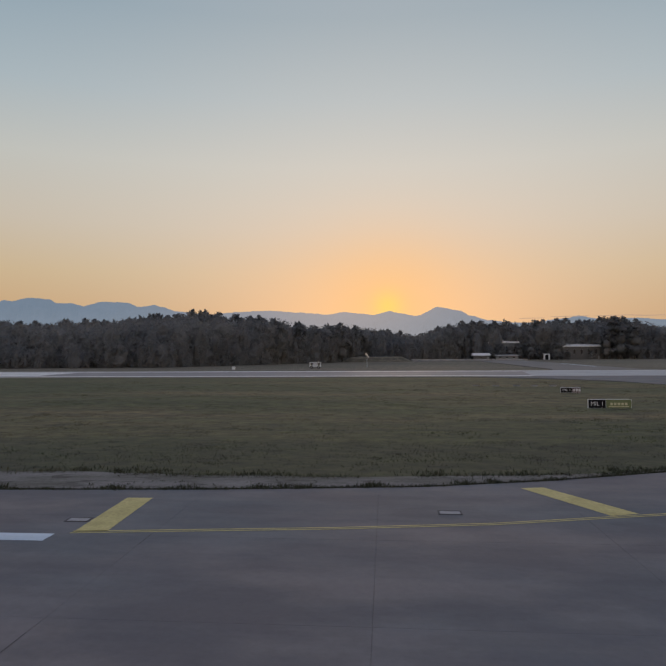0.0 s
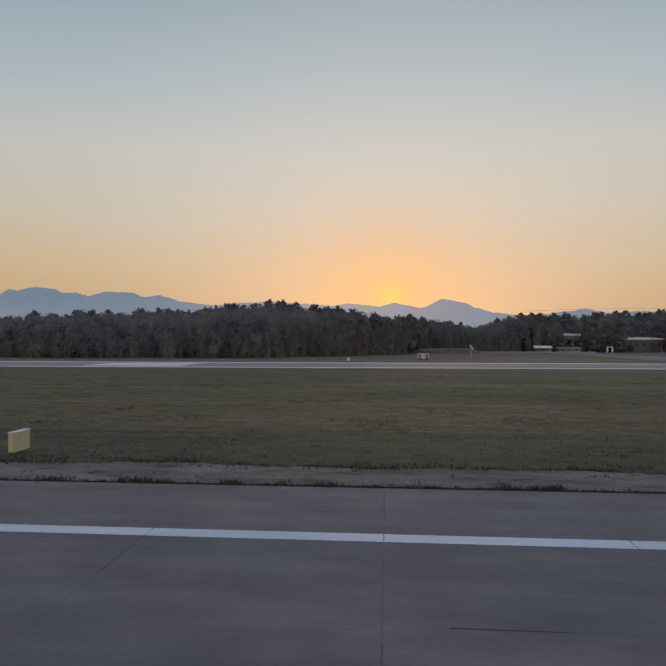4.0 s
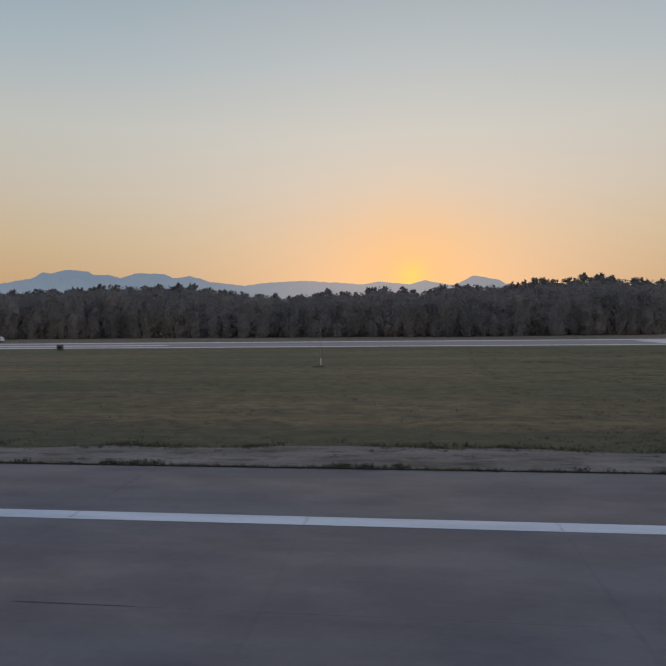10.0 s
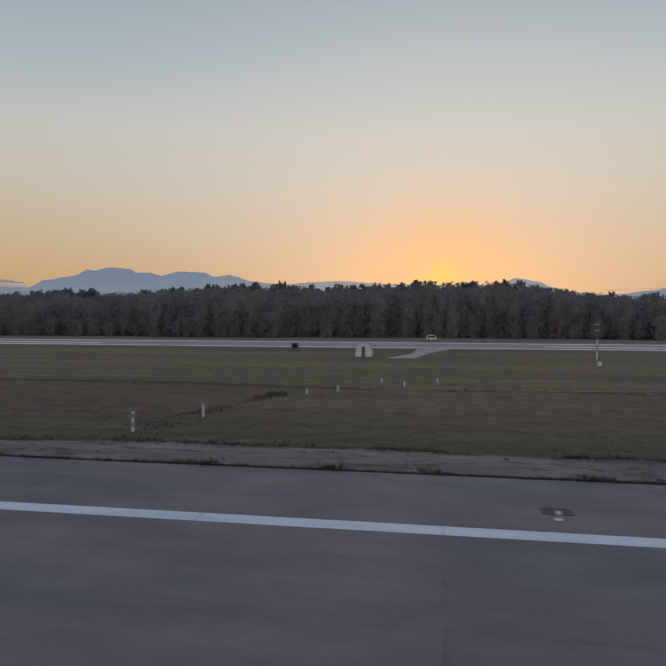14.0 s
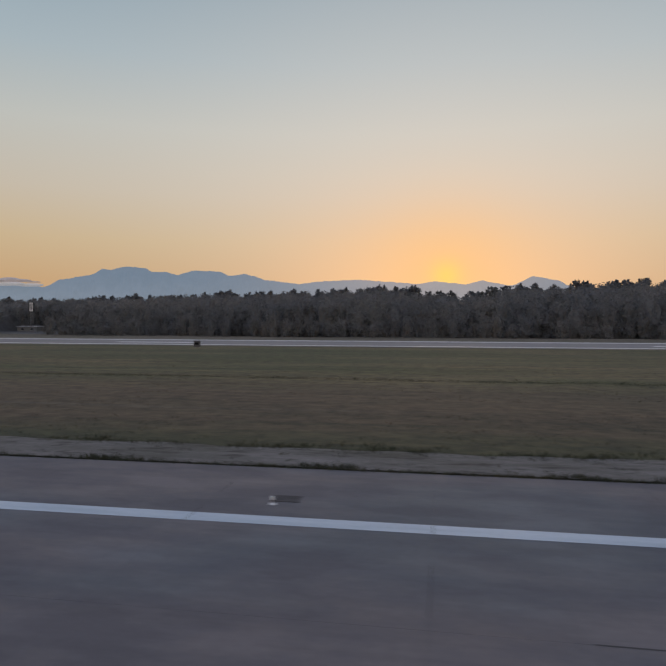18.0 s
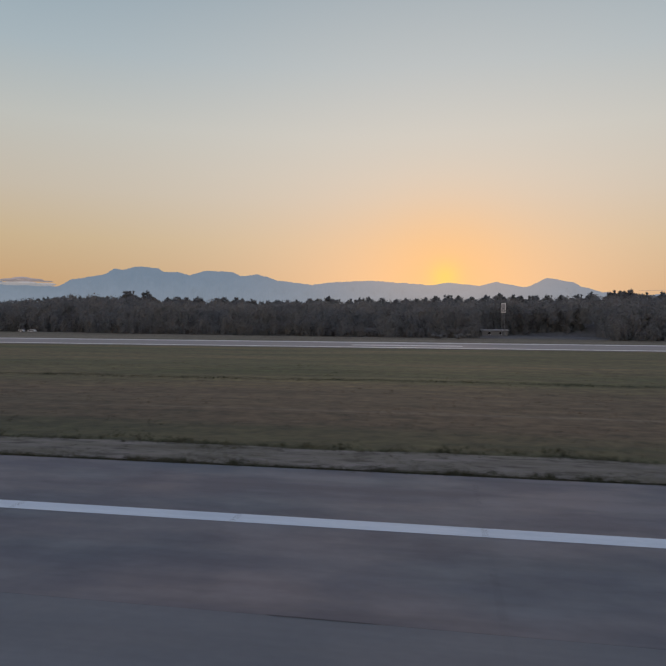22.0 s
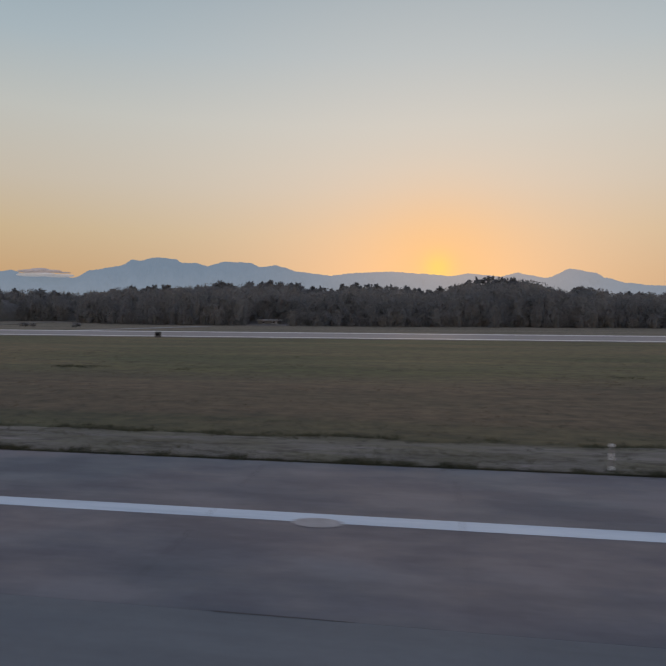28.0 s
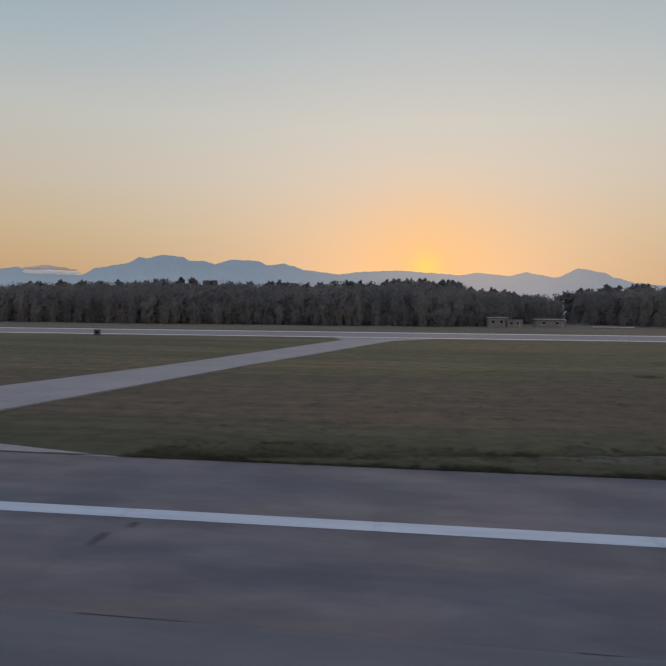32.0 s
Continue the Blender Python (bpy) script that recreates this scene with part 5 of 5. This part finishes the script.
part("lamp_box", Geo().box(0.05, 0.28, -0.12, 0.1, 0.3, 0.58, 0.05), PALE, t, "white rounded lamp box")

t = thing("marker_pole", "thin pale marker pole on a small earth mound", "pole", (215.2, 40.9, -0.06))
part("lower_pole", Geo().tube((0, 0, 0), (0, 0, 0.55), 0.03), PALE, t)
part("upper_pole", Geo().tube((0, 0, 0.55), (0, 0, 2.5), 0.022, 0.014), GREY, t)
part("mound", Geo().turned((-0.15, 0, 0), [(0.5, 0), (0.36, 0.07), (0.12, 0.11)], 12), GRASS, t)


def stake(x, y, h, label="small white marker stake in the grass"):
    t = thing("marker_stake", label, "stake", (x, y, -0.08), group="marker stakes")
    part("post", Geo().tube((0, 0, 0), (0, 0, h), 0.03, 0.028, 8), PALE, t)
    part("cap", Geo().turned((0, 0, h), [(0.036, 0), (0.036, 0.03), (0.01, 0.045)], 8), GREY, t)


for x, y, h in ((144.2, 18.5, 0.42), (146.0, 25.5, 0.22), (147.1, 26.8, 0.22), (148.6, 31.1, 0.2), (149.8, 29.4, 0.24), (151.3, 31.4, 0.24), (21.7, 42.8, 0.2), (3.8, 46.3, 0.2), (-307.9, 30.0, 0.2), (-303.2, 45.2, 0.2)):
    stake(x, y, h)


t = thing("round_marker", "round white marker disc on a short post in grass", "marker", (-301.3, 48.8, -0.08))
part("post", Geo().tube((0, 0.02, 0), (0, 0.02, 0.3), 0.025, n=8), GREY, t)
part("disc", Geo().tube((0, -0.02, 0.4), (0, 0.01, 0.4), 0.17, n=20), PALE, t, "round white disc")
part("rim", Geo().tube((0, -0.012, 0.4), (0, 0.008, 0.4), 0.185, n=20), GREY, t)


def shoulder_marker(x, y, label):
    t = thing("shoulder_marker", label, "marker post", (x, y, -0.05), group="banded marker posts")
    for i in range(4):
        part("band", Geo().tube((0, 0, i * 0.12), (0, 0, i * 0.12 + 0.12), 0.036 - i * 0.003), (PALE, GREY)[i % 2], t)
    part("cap", Geo().turned((0, 0, 0.48), [(0.03, 0), (0.042, 0.02), (0.02, 0.06)], 8), PALE, t)


shoulder_marker(-239.5, 12.5, "short banded marker post standing on the verge")
shoulder_marker(143.3, 15.7, "short banded marker post standing in grass")


def board(x, y):
    t = thing("distance_board", "square black distance board beside the parallel runway", "distance board", (x, y, -0.03), 0, "distance boards")
    part("panel", Geo().box(-0.35, 0.35, -0.09, 0.09, 0.08, 0.74, 0.02), IRON, t)
    part("mark", Geo().box(-0.2, 0.2, -0.1, -0.092, 0.3, 0.56), BLACK, t)
    for px in (-0.24, 0.24):
        part("leg", Geo().tube((px, 0, 0), (px, 0, 0.1), 0.03, n=6), GREY, t)
    return t


b0 = board(183.5, 64.2)
copies(b0, [(136.8, 63.5, 0), (36.1, 64.4, 0), (-118.0, 65.1, 0), (-273.0, 66.4, 0), (-427.3, 65.3, 0)])


# ---- things beyond the parallel runway ----
def cable_marker(x, y, w):
    t = thing("cable_marker", "low concrete cable marker slab in the grass", "marker slab", (x, y, -0.09), group="cable markers")
    part("slab", Geo().box(-w / 2, w / 2, -0.1, 0.1, 0, 0.12, 0.012), TAXIWAY, t)
    part("cap", Geo().box(-w / 2 - 0.01, w / 2 + 0.01, -0.11, 0.11, 0.121, 0.15, 0.008), IRON, t)


def vehicle(x, y, turn, length, height, label, name="minibus"):
    """A small rounded white van, built lengthwise along x."""
    t = thing(name, label, "vehicle", (x, y, -0.05), turn)
    L, Hh = length / 2, height
    prof = [(-L, 0.16), (L, 0.16), (L, Hh * 0.55), (L * 0.86, Hh * 0.62), (L * 0.62, Hh * 0.95), (L * 0.45, Hh), (-L * 0.7, Hh), (-L * 0.93, Hh * 0.88), (-L, Hh * 0.6)]
    part("body", Geo().prism(prof, "y", -0.4, 0.4), PALE, t, "white rounded body")
    for a, b in ((-0.72, -0.3), (-0.24, 0.18), (0.24, 0.6)):
        part("window", Geo().box(a * L, b * L, -0.412, -0.402, Hh * 0.55, Hh * 0.86), DARKGLASS, t)
    for px in (-0.62, 0.62):
        wheel = part("wheel", Geo().tube((px * L, -0.42, 0.17), (px * L, -0.28, 0.17), 0.17, n=14), RUBBER, t)
        part("hub", Geo().tube((px * L, -0.43, 0.17), (px * L, -0.42, 0.17), 0.09, n=10), STEEL, wheel)
        part("wheel", Geo().tube((px * L, 0.28, 0.17), (px * L, 0.42, 0.17), 0.17, n=14), RUBBER, t)


vehicle(150.3, 102, 0, 1.6, 0.95, "small white minibus parked beyond the parallel runway")

t = thing("service_cart", "small white roofed service cart parked on grass", "cart", (293.6, 107.3, -0.05))
part("roof", Geo().box(-1.02, 1.02, -0.5, 0.5, 0.98, 1.1, 0.04), PALE, t)
part("body", Geo().box(-0.95, 0.95, -0.45, 0.45, 0.28, 0.5, 0.04), PALE, t)
for px in (-0.9, -0.3, 0.3, 0.9):
    for py in (-0.42, 0.42):
        part("post", Geo().tube((px, py, 0.5), (px, py, 0.99), 0.045, n=6), PALE, t)
part("cabin", Geo().box(-0.25, 0.25, -0.38, 0.38, 0.5, 0.97, 0.02), PALE, t)
for px in (-0.6, 0.6):
    for py in (-0.46, 0.3):
        w = part("wheel", Geo().tube((px, py, 0.24), (px, py + 0.16, 0.24), 0.24, n=14), RUBBER, t)
        part("hub", Geo().tube((px, py - 0.01, 0.24), (px, py, 0.24), 0.1, n=10), STEEL, w)

t = thing("windsock", "pale windsock hanging from a thin pole", "windsock", (302.3, 113.2, -0.05))
part("pole", Geo().tube((0, 0, 0), (0, 0, 2.55), 0.035, 0.03), PALE, t)
part("hoop", Geo().tube((0, 0, 2.5), (-0.18, -0.05, 2.5), 0.02, n=6), STEEL, t)
part("sock", Geo().tube((-0.2, -0.05, 2.5), (0.35, -0.3, 1.75), 0.2, 0.1, 12), ORANGE, t, "pale drooping fabric sock")

t = thing("marker_box", "small white equipment box on the grass", "equipment box", (281.5, 98.5, -0.05))
part("case", Geo().box(-0.25, 0.25, -0.2, 0.2, 0.1, 0.6, 0.03), PALE, t)
part("foot", Geo().box(-0.15, 0.15, -0.12, 0.12, 0, 0.11), GREY, t)


DARKWALL = plain("dark_weathered_wall", (0.1, 0.095, 0.09), 0.9)


DIMWALL = material("weathered_grey_wall", [tone(0.13, 0.135, 0.14), tone(0.17, 0.17, 0.172), tone(0.2, 0.198, 0.195)], (0.6, 5.0), 0.9, 0.1)


def building(x, y, w, d, h, label, wall=STUCCO, windows=3, roofh=0.25, over=0.25, roof=None, eave=0.08):
    t = thing("low_building", label, "building", (x, y, -0.06), group="airfield buildings")
    part("wall", Geo().box(-w / 2, w / 2, 0, 0.15, 0, h).box(-w / 2, w / 2, d - 0.15, d, 0, h).box(-w / 2, -w / 2 + 0.15, 0.151, d - 0.151, 0, h).box(w / 2 - 0.15, w / 2, 0.151, d - 0.151, 0, h), wall, t)
    part("roof", Geo().prism([(-over, h + 0.002), (d + over, h + 0.002), (d + over, h + eave), (d / 2, h + roofh), (-over, h + eave)], "x", -w / 2 - over, w / 2 + over), roof or ROOF, t, "sheet roof")
    for i in range(windows):
        c = -w / 2 + (i + 0.6) * w / (windows + 0.2)
        win = part("window", Geo().box(c - 0.28, c + 0.28, -0.012, -0.002, h * 0.42, h * 0.8), DARKGLASS, t)
        part("frame", Geo().box(c - 0.32, c + 0.32, -0.03, -0.013, h * 0.8, h * 0.8 + 0.05).box(c - 0.32, c + 0.32, -0.03, -0.013, h * 0.42 - 0.05, h * 0.42), PALE, win)
    part("door", Geo().box(w / 2 - 0.75, w / 2 - 0.3, -0.02, -0.002, 0.02, min(1.1, h * 0.8)), GREY, t)


building(-376.7, 135.0, 3.7, 4, 1.9, "low grey flat-roofed building before the pines", wall=DIMWALL, windows=2, roof=DARKROOF)
building(-373.3, 134.2, 3.0, 3, 1.45, "lower annex of a grey building before the pines", wall=DIMWALL, windows=2, roofh=0.15, roof=DARKROOF)
building(-365.3, 139.0, 5.9, 4, 1.6, "low grey open-sided shed before the pines", wall=DIMWALL, windows=2, roof=DARKROOF)
building(-360.0, 217.0, 3.0, 4, 1.7, "small pale building glimpsed through a gap in the wood", wall=DIMWALL, windows=2)
building(-35.0, 135.5, 5.2, 4, 1.35, "low pale building half hidden at the wood", windows=2)
building(343.0, 203.5, 9.2, 6, 5.2, "pale-roofed building among the pines", wall=DIMWALL, windows=4, roofh=1.2, roof=PALEROOF, eave=0.3)
building(367.0, 203.5, 11.4, 6, 3.9, "long building with white roof among the pines", wall=DARKWALL, windows=5, roofh=1.1, roof=PALEROOF, eave=0.3)
building(335.4, 199, 5.0, 3, 1.3, "small dark hut with a pale roof", wall=DARKWALL, windows=1, roofh=0.8, roof=PALEROOF)
building(343.0, 198, 6.6, 3, 1.3, "low pale shed before the trees", wall=DIMWALL, windows=3)
building(-280.8, 143.0, 4.8, 3, 1.15, "low dark shed with a pale roof edge before the wood", wall=DARKWALL, windows=2, roof=ROOF, roofh=0.16, eave=0.1)
for x, y, l_ in ((-144.4, 136.0, 1.3), (-141.9, 136.4, 1.9)):
    vehicle(x, y, 0, l_, 0.62, "small pale service van parked before the wood", "service_van")
t = thing("low_white_wall", "long low white wall before the gap in the wood", "wall", (-353.7, 135.4, -0.06))
for i in range(8):
    part("section", Geo().box(-4 + i, -3.01 + i, 0, 0.15, 0, 0.26), DIMWALL, t)
part("coping", Geo().box(-4.03, 4.02, -0.03, 0.18, 0.262, 0.4, 0.01), PALEROOF, t)
t = thing("low_pale_wall", "low pale concrete wall beyond the airfield grass", "wall", (329.0, 179.0, -0.06))
for i in range(16):
    part("section", Geo().box(-16 + 2 * i, -14.01 + 2 * i, 0, 0.2, 0, 0.42), TAXIWAY, t)
part("coping", Geo().box(-16.03, 16.02, -0.04, 0.24, 0.422, 0.5, 0.01), PALE, t)
for x in (313.0, 314.6, 316.3, 317.7, 319.2):
    cable_marker(x, 52.4, 0.55)
t = thing("arched_gate", "small white arched garage front before the trees", "garage", (355.2, 199.0, -0.05))
part("arch", Geo().box(-0.95, -0.5, 0, 0.4, 0, 1.5).box(0.5, 0.95, 0, 0.4, 0, 1.5).box(-0.95, 0.95, 0, 0.4, 1.501, 1.8, 0.02), PALE, t)
part("door", Geo().box(-0.495, 0.495, 0.1, 0.2, 0.01, 1.49), BLACK, t, "dark open doorway")
for x, y, h, w in ((338.8, 201.2, 4.4, 0.5), (341.6, 200.9, 4.9, 0.55), (344.4, 201.0, 4.6, 0.5), (347.6, 201.3, 5.2, 0.6), (350.6, 200.2, 6.2, 0.75), (353.6, 203.0, 4.4, 0.5), (358.6, 200.0, 5.6, 0.7),
                   (362.2, 201.2, 2.6, 0.4), (369.2, 201.0, 3.0, 0.4), (373.6, 200.4, 9.5, 1.1), (377.6, 200.0, 13.2, 1.6), (382.0, 201.0, 11.5, 1.4)):
    tree(int(x) % 14, x, y, h, w, "dark pine tree standing before airfield buildings", group="pines before the buildings", kinds=OPEN_PINES)

t = thing("panel_tower", "tall slim tower carrying a white panel above the trees", "tower", (-33.4, 134.8, -0.05))
for px in (-0.3, 0.3):
    part("column", Geo().tube((px, 0.3, 0), (px * 0.8, 0.3, 5.2), 0.07, 0.06), GREY, t)
for j in range(6):
    part("brace", Geo().tube((-0.3, 0.3, 0.4 + j * 0.75), (0.28, 0.3, 1.1 + j * 0.75), 0.025, n=5), GREY, t)
part("panel", Geo().box(-0.5, 0.5, 0.02, 0.3, 5.05, 7.05, 0.04), PALEROOF, t, "white upright panel")
for i in range(3):
    part("panel_seam", Geo().box(-0.4 + i * 0.27, -0.2 + i * 0.27, 0.005, 0.019, 5.25, 6.85), GREY, t)
part("side_cheek", Geo().box(-0.62, -0.51, 0.05, 0.3, 5.05, 7.05).box(0.51, 0.62, 0.05, 0.3, 5.05, 7.05), BLACK, t)

t = thing("steel_tower", "squat grey steel lattice tower with a white base cabin", "tower", (-169.6, 138.3, -0.05))
t.scale = (1.2, 1.2, 1.22)
for px in (-1.0, 1.0):
    for py in (0, 1.6):
        part("leg", Geo().tube((px, py, 0), (px * 0.95, py, 4.1), 0.07, n=6), ROOF, t)
for z in (0.9, 2.4, 4.05):
    for py in (0, 1.6):
        part("beam", Geo().tube((-1.0, py, z), (1.0, py, z), 0.06, n=6), ROOF, t)
for z0, z1 in ((0.9, 2.4), (2.4, 4.05)):
    for py in (0, 1.6):
        part("brace", Geo().tube((-0.98, py, z0), (0.97, py, z1), 0.04, n=5), ROOF, t)
        part("brace", Geo().tube((0.98, py, z0), (-0.97, py, z1), 0.04, n=5), ROOF, t)
part("platform", Geo().box(-1.25, 1.25, -0.2, 1.8, 4.06, 4.16), ROOF, t)
part("cabin", Geo().box(-0.75, 0.75, 0.2, 1.4, 0, 0.8, 0.03), PALE, t, "white base cabin")
part("whip", Geo().tube((0, 0.8, 4.16), (0, 0.8, 4.9), 0.025, n=5), ROOF, t)


def bush(x, y, r, label="dark rounded bush on the airfield grass"):
    t = thing("bush", label, "bush", (x, y, -0.05), group="bushes beyond the runway")
    rr = np.random.default_rng(int(abs(x) * 10))
    blobs = [((rr.normal(0, r * 0.5), rr.normal(0, r * 0.3), r * rr.uniform(0.35, 0.75)), (r * 0.6, r * 0.6, r * 0.45)) for _ in range(6)]
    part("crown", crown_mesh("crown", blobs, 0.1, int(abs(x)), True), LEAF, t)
    part("stem", Geo().tube((0, 0, 0), (0, 0, r * 0.5), 0.05, 0.03, 6), BARK, t)


for x, y, r in ((-308, 108, 0.9), (-321, 112, 0.8), (-318, 110, 0.6), (-47, 112, 1.2), (-43, 113, 1.0)):
    bush(x, y, r)

# thin cloud bank on the western peaks, its lit tone put in as glow
cl = Geo()
cv_ = ICO_V.copy()
for az_, el_, w_, h_ in ((-32.9, 279, 75, 17), (-32.2, 275, 90, 11), (-33.6, 272, 95, 12), (-31.2, 268, 60, 5)):
    c = np.array((-336.4 + 4650 * math.sin(radians(az_)), 4650 * math.cos(radians(az_)), el_))
    cl.put((cv_ * np.array((w_, 60, h_)) + c).tolist(), ICO_F)
HAZE = material("cloud_glow", [tone(0.3, 0.3, 0.32), tone(0.33, 0.32, 0.33), tone(0.36, 0.34, 0.34)], (0.01, 0.05), 1.0, 0.0, glow=(tone(0.155, 0.125, 0.12), 1.0))
tagged(new("cloud_bank", cl.mesh("cloud_bank", HAZE, True)), "thin grey cloud bank on the far peaks", "cloud", kind="structure")


# mist lying in the saddle under the cloud, brightened by its own glow
mg = Geo()
for az_, el_, w_, h_ in ((-33.2, 250, 150, 14), (-31.4, 246, 110, 12)):
    c = np.array((-336.4 + 4640 * math.sin(radians(az_)), 4640 * math.cos(radians(az_)), el_))
    mg.put((ICO_V * np.array((w_, 50, h_)) + c).tolist(), ICO_F)
MIST = material("mist_glow", [tone(0.3, 0.3, 0.32), tone(0.33, 0.32, 0.33), tone(0.36, 0.34, 0.34)], (0.01, 0.05), 1.0, 0.0, glow=(tone(0.235, 0.225, 0.225), 1.0))
tagged(new("mist_bank", mg.mesh("mist_bank", MIST, True)), "pale mist bank lying between the far peaks", "cloud", kind="structure")


for x, y, w in ((8.17, 17.4, 0.5), (-0.1, 31.8, 0.7), (1.6, 46.7, 0.35)):
    cable_marker(x, y, w)
# flat patch of dark weeds in the mown grass
spot_r = np.random.default_rng(44)
pts = np.array([(-331.7 + spot_r.normal(0, 0.6), 40.4 + spot_r.normal(0, 0.5), -0.08) for _ in range(700)])
ditch = np.array([(143.3 + 1.6 * u_ + spot_r.normal(0, 0.3), 16.2 + 9.0 * u_ + spot_r.normal(0, 0.5), -0.08) for u_ in spot_r.random(160)])
pts = np.concatenate([pts, ditch])
blades("weed_patch", pts, 0.03, 0.14, 8, 0.16, WEED, "low dark patches of weeds in the grass", "weeds")

# sunset colour of the streaks is given as their own glow
STREAK = material("streak_glow", [tone(0.3, 0.2, 0.15), tone(0.32, 0.22, 0.16), tone(0.34, 0.23, 0.17)], (0.01, 0.05), 1.0, 0.0, glow=(tone(0.43, 0.29, 0.19), 1.0))
sg = Geo()
for az_, el_, w_, h_ in ((20.5, 218, 90, 1.5), (23.5, 224, 130, 1.8), (27.0, 221, 150, 2.0), (29.5, 214, 140, 1.6)):
    c = np.array((-336.4 + 4650 * math.sin(radians(az_)), 4650 * math.cos(radians(az_)), el_))
    a_ = radians(az_)
    turn_ = np.array(((math.cos(a_), math.sin(a_), 0), (-math.sin(a_), math.cos(a_), 0), (0, 0, 1)))
    sg.put(((ICO_V * np.array((w_, 40, h_))) @ turn_.T + c).tolist(), ICO_F)
tagged(new("cloud_streak", sg.mesh("cloud_streak", STREAK, True)), "thin rosy cloud streaks low over the horizon", "cloud", kind="structure")


# ---- slabs of the runway ----
slab_me = slab_geo(SLAB).mesh("slab", CONCRETE)
for c in range(near_lo, col_hi + 1):
    for r in range(3):
        s = new("slab", slab_me)
        s.matrix_basis = pose(JOINT0 + c * SLAB, EDGE - LANE * (r + 1), 0)
        s.parent = runway
rest = Geo()
one = slab_geo(SLAB)
for c in range(col_lo, col_hi + 30):
    for r in range(10):
        if not (near_lo <= c <= col_hi and r < 3):
            rest.put([(p[0] + JOINT0 + c * SLAB, p[1] + EDGE - LANE * (r + 1), p[2]) for p in one.v], one.f)
tagged(part("slabs", rest, CONCRETE, runway), kind="stuff")
